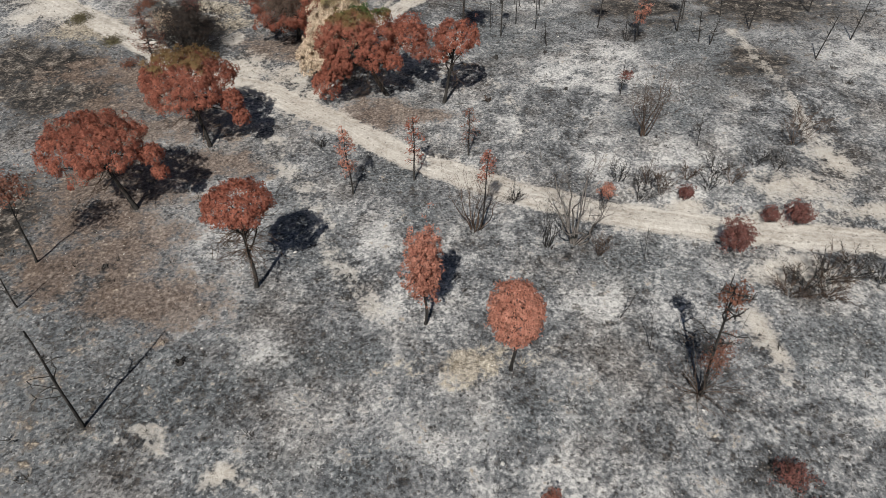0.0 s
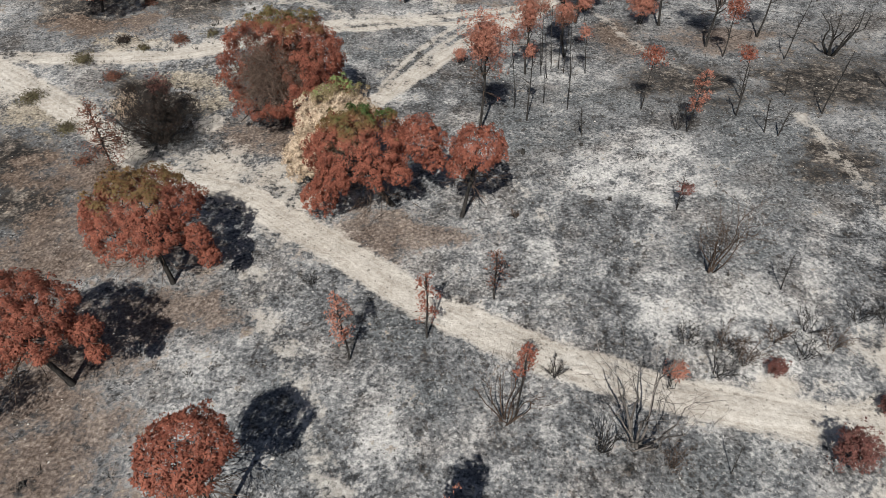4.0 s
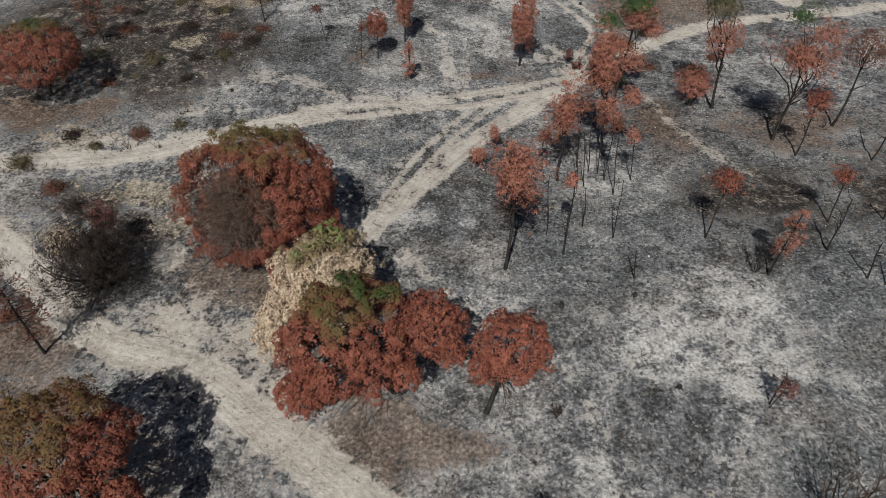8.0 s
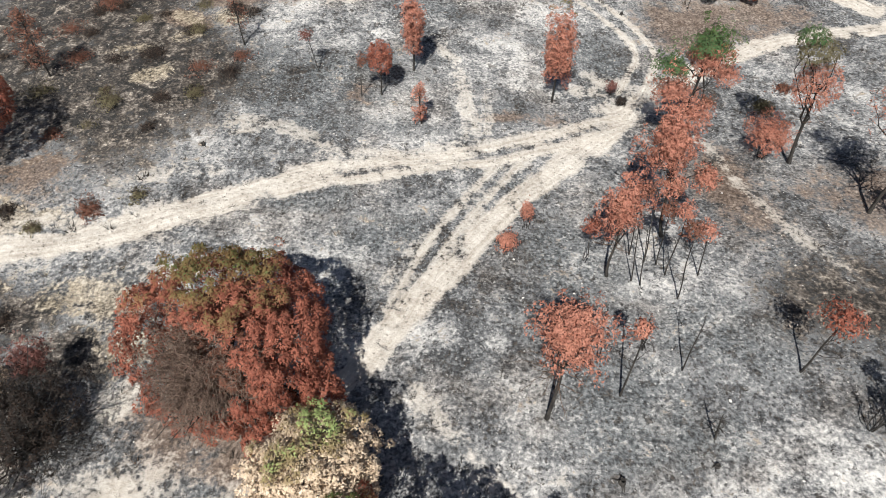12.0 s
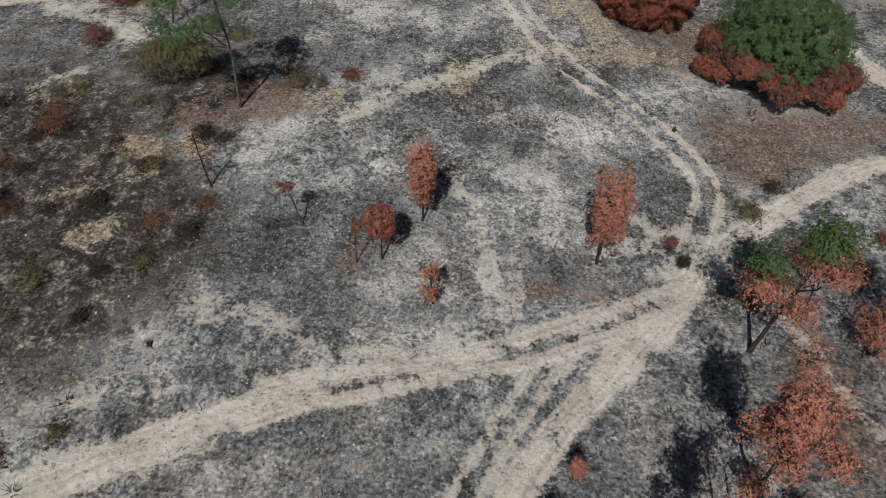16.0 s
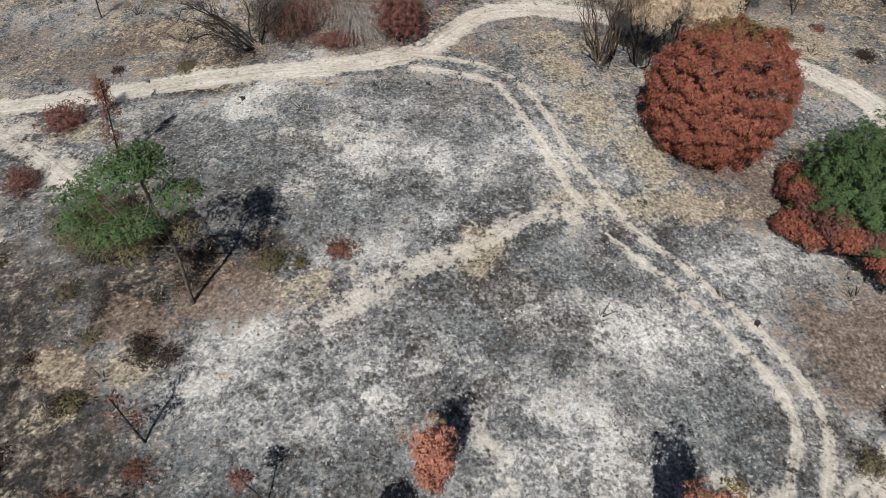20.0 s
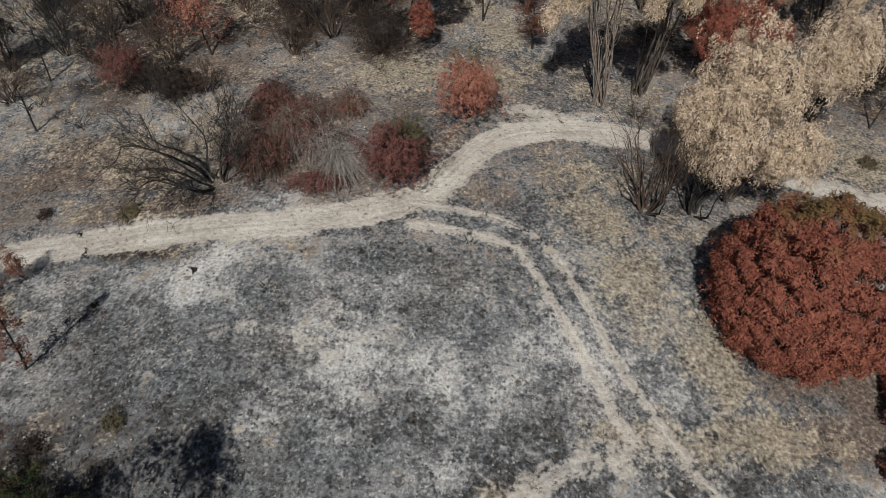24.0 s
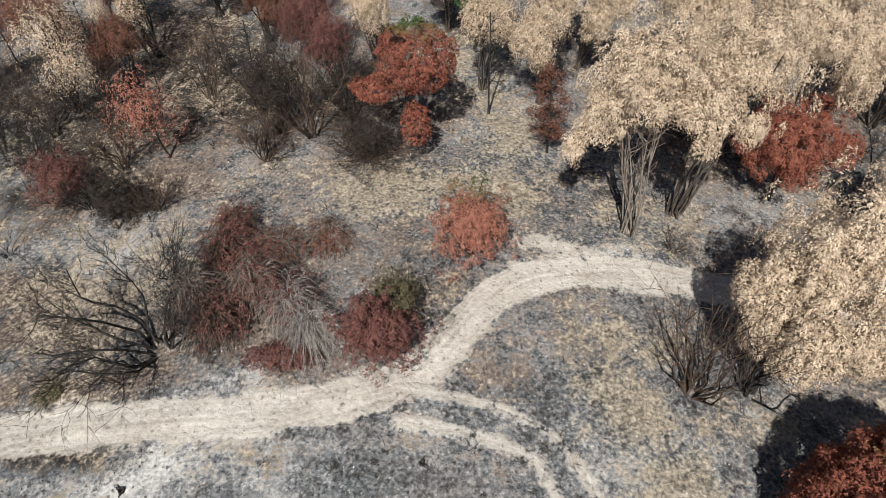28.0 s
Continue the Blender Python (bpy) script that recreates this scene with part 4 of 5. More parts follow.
def twig_heap(x, y, a, h, n, seed, mat, label, leaf=None, fill=0.3, lean=(0.0, 0.0)):
    """A heap of long thin twigs that rise from the middle and arch over to the ground, with a few leaves left on it."""
    rng = np.random.default_rng(seed)
    ob = thing("twig_heap", x, y, label, "bush", "bare burnt bushes")
    q = np.sort(rng.uniform(0, 6.28, n))
    for some in np.array_split(q, 9):
        paths = []
        for k in some:
            far, up = a * rng.uniform(0.35, 1.1), h * rng.uniform(0.6, 1.1)
            o = np.array([rng.normal(0, 0.12 * a), rng.normal(0, 0.12 * a), 0.05])
            end = np.array([math.cos(k) * far + lean[0], math.sin(k) * far + lean[1], up * rng.uniform(0.0, 0.55)])
            u = np.linspace(0, 1, 7)[:, None]
            p = o + (end - o) * u ** 1.25 + np.array([0, 0, 1.0]) * up * np.sin(np.pi * u ** 0.8) * 0.75
            p += rng.normal(0, 0.03, p.shape)
            paths.append((p, 0.022 * np.linspace(1, 0.35, 7)))
            for _ in range(3):
                i = rng.integers(2, 6)
                w = unit(p[i + 1] - p[i] + rng.normal(0, 0.09, 3))
                t = bend(rng, p[i], p[i] + w * rng.uniform(0.35, 0.8) * a * 0.6 - [0, 0, 0.12], 3, 0.08)
                paths.append((t, 0.016 * np.linspace(1, 0.4, 3)))
        part("stem", tubes("stem", paths, mat, 3), ob)
    if leaf:
        crown(rng, (0, 0, 0.45 * h), a * 0.9, h * 0.6, leaf, ob, -0.5, fill, lobed=5, uneven=0.4, hang=0.5, name="leaves")
    return ob

# ---- trees and bushes: the first clearing, up to the sandy road ----
pine(-21.1, 32.6, 5.3, 3.2, 1.6, -1.0, 11, RED, lobed=14, deep=0.2, lump=0.52, dense=1.10, fill=1.5, valley=0.26, label="scorched umbrella pine with a rust-red crown", lobes=[(2.3, 0.2, 4.5, 0.8, 0.7), (2.9, -0.5, 3.6, 0.5, 0.5)], skirt=26, r=0.22, limbs=9)
pine(-18.1, 40.2, 5.2, 3.5, 1.9, -0.5, 12, RED, 0.22, dy=0.8, alive=0.45, lobed=14, deep=0.2, lump=0.52, dense=1.10, fill=1.5, valley=0.26, label="scorched umbrella pine with rust-red crown, olive on top", lobes=[(2.8, -0.4, 4.3, 0.8, 0.9), (3.3, -0.7, 3.1, 0.6, 0.8)], r=0.22, limbs=9, skirt=26)
pine(-11.3, 25.3, 6.7, 1.95, 0.85, 0.3, 13, RED, deep=0.12, lobed=12, valley=0.18, lump=0.42, dense=1.45, fill=1.4, low=-0.1, label="small umbrella pine, red crown over a skirt of dead branches", skirt=60, r=0.17, limbs=10)
pine(-1.0, 22.5, 5.0, 1.1, 3.3, 0.0, 14, ORANGE, label="slim scorched pine with orange-red hanging needles", low=-0.92, r=0.12, limbs=9, hang=0.7, lobed=16, uneven=0.22, valley=0.5, lump=0.3, name="slim_pine", skirt=6)
pine(3.7, 19.4, 4.9, 1.45, 1.75, -0.1, 15, ORANGE, label="egg-shaped scorched pine on a short crooked trunk", low=-0.85, r=0.13, hang=0.75, limbs=5, deep=0.1, dense=1.4, valley=0.2, lobed=20)
young_pine(-6.4, 34.5, 5.5, 0.75, 2.0, -0.2, 16, ORANGE, 0.55, label="small scorched pine with thin orange-red needles")
young_pine(-2.1, 36.0, 5.3, 0.75, 1.9, 0.0, 17, RED, 0.42, label="small thin scorched pine beside the sandy road")
young_pine(1.9, 38.9, 4.1, 0.8, 1.5, -0.1, 18, DULL, 0.22, label="thin burnt sapling with few brown leaves", twigs=16)
bare_bush(2.1, 30.5, 1.75, 4.4, 19, 9, 7, BROWN_TWIG, "leafless burnt bush of fine brown twigs", r=0.05)
young_pine(2.6, 30.7, 6.3, 0.55, 4.3, 0.1, 20, RED, 0.8, label="thin burnt sapling with one red tuft on top", twigs=14)
bare_bush(8.5, 29.1, 2.1, 6.4, 21, 9, 6, TWIG, "bare pale-grey burnt tree with spreading limbs", r=0.09, lean=-0.3, thin=0.016, name="bare_tree")
bare_bush(6.7, 28.9, 0.75, 3.6, 22, 12, 2, CHAR, "clump of charred upright stalks", r=0.035, open_up=0.8)
bush(10.9, 32.5, 0.6, 0.8, 1.6, 23, ORANGE, 0.5, label="small bush with sparse orange leaves", stems=4)
bush(18.3, 28.3, 1.1, 1.4, 1.3, 24, MAROON, 0.9, label="dark red scorched bush at the roadside", hang=0.2)
bush(23.3, 30.9, 0.95, 0.8, 0.8, 25, MAROON, 0.9, label="low dark red scorched bush at the roadside")
bush(21.6, 31.0, 0.65, 0.6, 0.6, 26, MAROON, 0.9, label="low dark red scorched bush at the roadside")
bush(16.6, 33.3, 0.6, 0.6, 0.6, 27, MAROON, 0.8, label="low dark red scorched bush at the roadside")
for i, (bx, by, ba, bh) in enumerate([(20.6, 24.6, 1.3, 1.5), (21.9, 25.3, 1.5, 1.8), (23.4, 25.9, 1.5, 1.7), (24.9, 26.1, 1.4, 1.5), (22.8, 24.5, 1.2, 1.1), (26.4, 25.6, 1.3, 1.4)]):
    bare_bush(bx, by, ba, bh, 280 + i, 10, 9, (BROWN_TWIG, CHAR)[i % 2], "burnt brown thicket of tangled twigs on a bank", r=0.03, fork=5, thin=0.016)
snag(13.5, 17.8, 8.6, -1.1, 29, 0.12, 22, 0.2, "tall charred pine with sooty needles and a red tip", red=(-0.9, 8.0, 0.6, 0.6, DULL), fork=4)
bush(13.3, 17.9, 0.8, 1.9, 3.2, 30, DULL, 0.12, label="thin brown undergrowth beside a charred pine", stems=4, twigs=26, twig_mat=BROWN_TWIG)
snag(-17.8, 15.7, 7.9, 0.7, 31, 0.11, 8, 0.16, "tall bare charred trunk of a dead pine")
snag(-25.5, 27.2, 6.2, 0.8, 32, 0.10, 8, 0.22, red=(0.7, 6.0, 1.3, 0.9, DULL), label="charred pine with a thin brown crown")
snag(-24.8, 23.4, 3.4, 0.3, 33, 0.07, 6)
bare_bush(15.3, 40.8, 1.3, 5.3, 34, 7, 8, BROWN_TWIG, "bare burnt tree with a fan of fine branches", r=0.06, name="bare_tree", thin=0.016, fork=5, open_up=0.8)
snag(14.8, 46.8, 2.9, -0.2, 35, 0.05, 16, 0.3, fork=6, label="small burnt sapling of fine charred twigs")
snag(19.1, 39.2, 3.0, -0.4, 36, 0.05, 16, 0.32, fork=6, label="small burnt sapling of fine charred twigs")
snag(11.5, 20.7, 3.1, -0.6, 37, 0.04, 9, 0.25)
snag(10.2, 22.9, 2.6, 0.6, 38, 0.035, 8, 0.3)
snag(12.7, 27.7, 2.9, -0.4, 39, 0.035, 8, 0.25)
bush(5.0, 11.9, 0.55, 0.6, 0.6, 40, ORANGE, 0.7, label="low orange scorched bush in ash")
bush(16.4, 13.3, 0.9, 0.6, 0.5, 41, MAROON, 0.5, label="low sooty red bush in ash", twigs=14, twig_mat=BROWN_TWIG)
bush(16.8, 11.2, 0.9, 0.6, 0.5, 42, MAROON, 0.4, label="low sooty red bush in ash", twigs=14, twig_mat=BROWN_TWIG)
for i, (bx, by, ba, bh) in enumerate([(13.5, 33.2, 0.9, 2.2), (15.2, 33.9, 0.8, 2.0), (18.5, 34.3, 0.9, 1.6), (20.2, 34.8, 0.8, 1.4), (12.4, 35.3, 0.8, 1.8), (17.3, 35.4, 0.7, 1.3), (22.5, 36.8, 0.9, 1.4), (26.2, 39.2, 1.6, 2.3), (24.0, 36.4, 1.0, 1.5), (14.4, 35.0, 0.9, 1.8), (19.4, 36.0, 0.9, 1.6), (27.5, 41.0, 1.3, 1.8), (4.9, 33.3, 0.6, 1.2), (9.9, 28.0, 0.6, 1.6), (-9.5, 40.3, 0.6, 0.8), (3.7, 46.3, 0.4, 0.5)]):
    bare_bush(bx, by, ba, bh, 50 + i, 7, 6, (CHAR, BROWN_TWIG)[i % 2], "low burnt shrub of thin charred twigs", r=0.025, thin=0.016, fork=5)

# ---- the fork in the road and the big pines ----
pine(-4.8, 47.8, 4.9, 3.7, 2.8, -2.2, 70, RED, 0.25, lobed=20, deep=0.03, lump=0.58, dense=0.68, fill=1.6, valley=0.36, label="broad scorched pine, red crown with a green top", lobes=[(-4.9, -1.3, 1.7, 1.2, 1.3), (-3.7, -2.2, 3.7, 1.2, 1.1), (1.9, 0.6, 5.2, 1.9, 1.6), (0.7, -1.6, 4.0, 0.8, 0.9), (2.9, -0.4, 4.2, 0.8, 1.0)], low=-0.3, r=0.26, limbs=16, skirt=44, hang=0.55, b=3.7)
pine(0.0, 46.5, 5.7, 2.0, 1.4, 0.9, 71, RED, lobed=9, lump=0.46, dense=0.7, fill=1.55, deep=0.03, valley=0.34, label="scorched umbrella pine with a rust-red crown", lobes=[(-0.4, -0.4, 4.5, 0.7, 0.8)], r=0.19, limbs=8, skirt=26, low=-0.3)
bush(-8.9, 52.4, 3.1, 2.8, 4.0, 72, CREAM, 1.3, 0.20, uneven=0.13, dense=1.3, lobed=16, alive=1.0, label= "bleached cream bush, still green in its middle", stems=8, hang=0.35, length=0.13, width=0.085, name="pale_bush")
bush(-11.0, 50.4, 1.9, 2.0, 2.4, 721, CREAM, 1.3, uneven=0.13, dense=1.3, label="bleached cream bush beside a broad pine", stems=5, hang=0.35, length=0.13, width=0.085, name="pale_bush")
pine(-14.2, 58.0, 4.9, 4.75, 4.3, 0.5, 73, RED, 0.18, dy=0.5, lobed=40, lump=0.56, dense=0.85, fill=1.5, valley=0.2, label="huge round scorched pine with a burnt-out hollow", low=-0.75, r=0.28, limbs=9, hang=0.55, uneven=0.07, hole=(-0.32, -0.80, 0.40, 0.72), alive=0.6, lobes=[(4.9, -1.2, 2.6, 1.0, 1.7), (2.6, -3.4, 2.2, 1.1, 1.2), (0.6, 0.7, 4.3, 2.9, 2.6, DULL)], deep=0.12)
rng = np.random.default_rng(731)
d = unit(np.array([-0.36, -0.80, 0.34]) + rng.normal(0, 0.36, (260, 3)))
hollow = thing("dead_branches", -14.2, 58.2, "tangle of bare brown branches in the burnt hollow of a pine", "branches")
twig_spray(rng, d * 1.9 + [0.5, 0.3, 4.6], d, rng.uniform(1.2, 2.3, 260), 0.030, SEARED, "brushwood", hollow, 9, 0.5, 0.2)
twig_spray(rng, np.zeros((14, 3)) + [0.3, 0, 2.5], d[:14], np.full(14, 3.2), 0.07, CHAR, "limb", hollow, 4, 0.3, -0.05, singly=True)
bush(-23.6, 55.2, 3.0, 2.4, 2.6, 74, SOOT, 0.55, label="big round bush burnt black", stems=9, twigs=120, twig_mat=CHAR, hang=0.1, name="burnt_bush")
bush(-24.0, 58.4, 1.0, 1.3, 2.6, 75, MAROON, 0.8, label="red-leaved bush beside a black one", stems=4)
bush(-26.6, 57.6, 1.4, 1.3, 1.4, 76, CREAM, 0.45, label="thin pale bush at the roadside", stems=5)
young_pine(-25.1, 50.0, 6.8, 1.4, 2.2, 0.2, 77, DULL, 0.30, label="thin scorched pine with few brown needles", r=0.10, twigs=22)
pine(-35.8, 75.6, 3.9, 3.3, 2.3, 0.6, 78, RED, 0.2, label="scorched pine with dark red crown, green on top", low=-0.6, r=0.2)
pine(1.6, 57.1, 7.9, 1.75, 2.9, 0.1, 79, ORANGE, label="tall scorched pine with a pale orange crown", low=-0.9, r=0.15, limbs=8, hang=0.4, lobed=14, uneven=0.4, valley=0.6, lump=0.32, name="slim_pine", skirt=22, fill=0.7)
snag(5.5, 58.4, 7.0, -0.2, 80, 0.08, 12, 0.16, red=(-0.3, 6.2, 0.5, 0.7, ORANGE), label="charred sapling with a last orange tuft")
pine(6.1, 66.6, 6.0, 1.35, 2.6, -0.2, 81, ORANGE, label="scorched pine with a ragged orange crown", low=-0.9, r=0.12, limbs=8, fill=0.8, lobed=10, uneven=0.4, valley=0.6, lump=0.3, hang=-0.3, skirt=8)
pine(10.2, 70.1, 7.8, 1.6, 3.1, -1.4, 82, ORANGE, label="tall scorched pine with an orange crown", low=-0.9, r=0.15, limbs=10, hang=-0.3, lobed=11, uneven=0.4, valley=0.6, lump=0.34, name="slim_pine", skirt=10, lobes=[(0.9, -0.6, 5.6, 0.8, 0.9), (-0.8, -0.5, 4.9, 0.8, 0.8)])
pine(12.4, 78.6, 8.4, 1.7, 2.1, 0.5, 83, ORANGE, 0.5, label="tall pine, green at the top and orange below", low=-0.7, r=0.17, limbs=7, fill=0.8, lobed=9, uneven=0.4, valley=0.6, lump=0.32, hang=-0.3, skirt=8, lobes=[(0.4, 0.0, 9.2, 1.6, 1.1, GREEN), (-1.6, 0.2, 7.6, 1.1, 0.8, GREEN), (1.9, 0.0, 7.0, 1.0, 0.7), (-0.9, 0.5, 5.3, 1.5, 1.3), (0.8, -0.4, 4.3, 1.1, 1.0)])
bush(19.1, 78.5, 1.65, 1.6, 2.2, 84, ORANGE, 0.75, label="scorched bush with rusty orange leaves", stems=6)
pine(21.1, 77.9, 6.7, 1.4, 1.6, -0.9, 85, ORANGE, 0.1, label="leaning tall pine with thin orange crown", low=-0.7, r=0.18, fill=0.55, limbs=8, lobes=[(-2.0, 0, 9.3, 1.6, 0.9, OLIVE), (-2.4, 0.3, 10.0, 0.9, 0.6, GREEN)], skirt=8)
pine(24.3, 72.4, 7.3, 2.8, 2.3, -0.2, 86, ORANGE, lobes=[(-1.6, 0.2, 10.4, 1.2, 0.9, GREEN), (0.6, 0.0, 9.2, 1.3, 0.9)], label="tall pine with a thin dull orange crown", low=-0.6, r=0.16, fill=0.36, limbs=9, lobed=9, uneven=0.45, valley=0.6, lump=0.32, hang=-0.2, skirt=10)
snag(25.1, 69.9, 5.9, -0.2, 87, 0.09, 14, 0.2, red=(-0.2, 4.8, 0.9, 1.2, RED), label="charred tree with red leaves on one limb")
snag(15.1, 59.8, 5.4, 0.1, 88, 0.08, 12, 0.24, red=(0.0, 5.0, 0.95, 0.75, RED), label="charred forked tree with red leaves on top")
young_pine(17.9, 56.1, 5.3, 0.85, 1.9, 0.1, 89, ORANGE, 0.8, label="small scorched pine with orange needles beside black stems")
bare_bush(17.2, 56.4, 0.6, 4.0, 90, 6, 5, CHAR, "bare charred saplings in ash")
snag(23.8, 61.2, 4.6, -0.6, 91, 0.07, 12, 0.24, red=(-0.7, 4.1, 0.7, 0.6, RED), label="charred tree with a small red top")
snag(14.7, 46.6, 2.3, 0.2, 92, 0.045, 10, 0.3, red=(0.2, 2.0, 0.55, 0.3, MAROON), label="small burnt sapling with dark red leaves")
bush(1.4, 70.6, 0.5, 1.0, 1.6, 93, ORANGE, 0.7, label="small upright orange scorched bush beside the track")
bush(0.1, 68.6, 0.75, 0.75, 0.9, 94, ORANGE, 0.7, label="small round orange scorched bush beside the track")
bush(4.9, 67.8, 0.6, 0.7, 3.2, 95, RED, 0.6, label="small scorched sapling with a red top", stems=3)
for i, (sx, sy, sh, sd) in enumerate([(7.8, 68.5, 6.2, -0.4), (8.6, 67.9, 6.0, -0.6), (9.3, 67.6, 5.4, -0.5), (9.6, 66.7, 6.2, -0.3), (9.9, 64.8, 6.8, -0.8), (11.6, 66.7, 4.5, -0.6), (9.0, 59.9, 5.1, -0.3), (4.6, 60.4, 5.2, -0.4), (7.2, 61.2, 3.5, -0.4), (8.0, 65.9, 5.0, -0.8), (7.5, 66.2, 5.1, -0.7)]):
    snag(sx, sy, sh, sd, 100 + i, 0.055, 9, 0.13, "slim charred pine pole in a burnt stand", red=(sd, sh * 0.9, 0.55, 0.6, (DULL, ORANGE)[i % 2]) if i in (0, 2, 3, 4, 5) else None)
for i, (sx, sy, sh, sd) in enumerate([(29.4, 58.4, 5.6, 0.1), (36.7, 62.3, 4.9, -0.3), (23.8, 55.7, 3.1, -0.6), (27.6, 61.4, 2.2, -0.5), (22.5, 58.3, 4.4, -0.4), (9.7, 56.0, 2.6, -0.5), (24.6, 55.2, 2.6, 0.2), (30.5, 69.0, 6.0, 0.3), (38.0, 56.0, 5.0, 0.0), (33.0, 52.0, 4.0, 0.3)]):
    snag(sx, sy, sh, sd, 120 + i, 0.08, 12, 0.24, fork=3, label="bare charred tree standing in grey ash")
bare_bush(35.1, 69.7, 2.4, 5.8, 131, 7, 6, CHAR, "big bare charred tree with spreading limbs", r=0.12, name="bare_tree")
pine(30.0, 74.5, 7.0, 1.6, 1.6, 0.0, 132, DULL, label="scorched pine with a thin brown crown", r=0.14, fill=0.4, low=-0.6)

# ---- the dark slope and the ring of tracks ----
pine(-8.9, 83.8, 3.4, 1.0, 1.15, 0.1, 140, RED, label="small round scorched pine with red needles", low=-0.8, r=0.08, limbs=5, hang=-0.35)
snag(-10.4, 83.4, 3.9, 0.3, 141, 0.05, 8, 0.16, red=(0.3, 3.2, 0.4, 0.5, DULL), label="thin charred sapling with a few brown needles")
pine(-6.6, 87.1, 3.9, 1.05, 3.1, 0.1, 142, ORANGE, 0.05, label="slim scorched pine with orange whorls, green tip", low=-0.92, r=0.1, limbs=8, hang=-0.35, lobed=14, uneven=0.25, valley=0.55, lump=0.3, name="slim_pine")
young_pine(-5.7, 80.8, 3.6, 0.72, 0.5, -0.1, 143, ORANGE, 0.9, label="small cone-shaped scorched pine with orange needles")
pine(4.5, 84.7, 4.6, 1.4, 3.4, 0.0, 144, ORANGE, 0.09, alive=0.6, label="scorched pine with orange needles and a greenish tip", low=-0.85, r=0.12, limbs=9, hang=-0.35, lobed=16, uneven=0.22, valley=0.5, lump=0.34, name="slim_pine")
young_pine(-20.4, 88.8, 4.4, 0.75, 1.5, 0.0, 145, DULL, 0.32, label="thin burnt sapling with few brown leaves", twigs=16)
snag(-14.0, 86.2, 3.4, -0.6, 146, 0.05, 10, 0.2, red=(-0.6, 3.2, 0.5, 0.4, MAROON), label="small leaning burnt sapling with dark leaves")
young_pine(-34.4, 84.1, 5.4, 1.5, 1.6, 0.1, 147, DULL, 0.4, label="thin scorched pine with dull brown needles", r=0.1, twigs=20)
bush(9.4, 86.1, 0.42, 0.65, 0.8, 148, MAROON, 0.8, label="tiny dark red bush in the sand")
bush(10.0, 84.9, 0.5, 0.4, 0.35, 149, SOOT, 0.8, label="small black burnt bush in the sand")
pine(-20.3, 96.8, 10.2, 1.5, 1.1, 0.5, 150, GREEN, label="tall green pine on a bare leaning trunk", low=-0.6, r=0.14, fill=0.8, dense=0.8, uneven=0.3, limbs=8, lobes=[(-3.2, 0.3, 7.9, 1.1, 0.6), (-1.5, 0.7, 8.9, 1.2, 0.7), (1.6, 0.3, 8.2, 1.1, 0.7), (-0.2, -0.6, 7.0, 1.1, 0.6), (-2.2, -0.5, 6.2, 1.2, 0.6), (1.4, 0.0, 6.0, 0.9, 0.5, OLIVE), (-3.6, -0.4, 6.8, 0.9, 0.5), (0.6, 0.9, 9.6, 1.0, 0.6), (-1.0, -0.9, 5.3, 0.9, 0.4, OLIVE)], hang=0.1, bark=BARK, group="green pines", skirt=4, lobed=6)
bush(-27.0, 100.8, 2.1, 1.5, 1.6, 151, OLIVE, 0.6, 0.35, "half-burnt bush, olive with some green", stems=6, twigs=24, twig_mat=BROWN_TWIG)
bush(-24.4, 100.2, 2.2, 1.7, 2.0, 152, OLIVE, 0.5, 0.5, "half-burnt young pine, green above brown", stems=6, twigs=24, twig_mat=BROWN_TWIG)
pine(13.2, 113.2, 4.2, 4.7, 5.2, -1.1, 153, RED, 0.14, alive=0.5, label="huge round scorched tree, red-brown in layered masses", low=-0.8, r=0.3, limbs=10, hang=0.35, layers=7, lobed=80, dense=2.3, valley=0.16, lump=0.46, fill=0.9, deep=0.10, uneven=0.05, name="round_tree", group="dense round trees")
pine(21.8, 106.0, 3.0, 5.7, 4.2, 0.0, 154, GREEN, label="huge round pine, deep green above a red skirt", lobed=80, low=-0.45, fill=1.1, dense=1.2, valley=0.3, r=0.3, limbs=8, hang=0.2, lump=0.5, name="round_tree", group="dense round trees")
skirt_rng = np.random.default_rng(155)
scorched_side = [o for o in bpy.data.objects if o.name.startswith("round_tree")][-1]
for ang in np.linspace(140, 340, 24):
    q, far = radians(ang + skirt_rng.uniform(-5, 5)), skirt_rng.uniform(4.3, 6.0)
    size = skirt_rng.uniform(0.8, 1.5)
    crown(skirt_rng, (far * math.cos(q), far * math.sin(q), 0.7 + (6.0 - far) * 1.3), size, size * 0.85, (RED, MAROON)[int(ang) % 2], scorched_side, -0.6, 0.9, lobed=5, name="scorched_skirt")
bush(-34.6, 113.4, 1.9, 0.9, 0.8, 156, MAROON, 0.6, label="low dark red thicket beside the road", twigs=26, twig_mat=BROWN_TWIG)
bush(-32.2, 115.2, 0.7, 1.4, 1.4, 157, DULL, 0.5, label="thin upright scorched bush at the roadside")
young_pine(-29.0, 108.9, 6.6, 0.8, 0.8, 1.4, 158, DULL, 0.5, label="thin leaning scorched pine with dull red needles")
bush(-34.5, 106.5, 1.4, 0.8, 0.7, 159, MAROON, 0.5, label="low dark burnt thicket", twigs=26, twig_mat=BROWN_TWIG)
bush(-16.5, 99.5, 1.0, 0.5, 0.4, 160, OLIVE, 0.5, label="low half-burnt brown shrub", twigs=12, twig_mat=BROWN_TWIG)

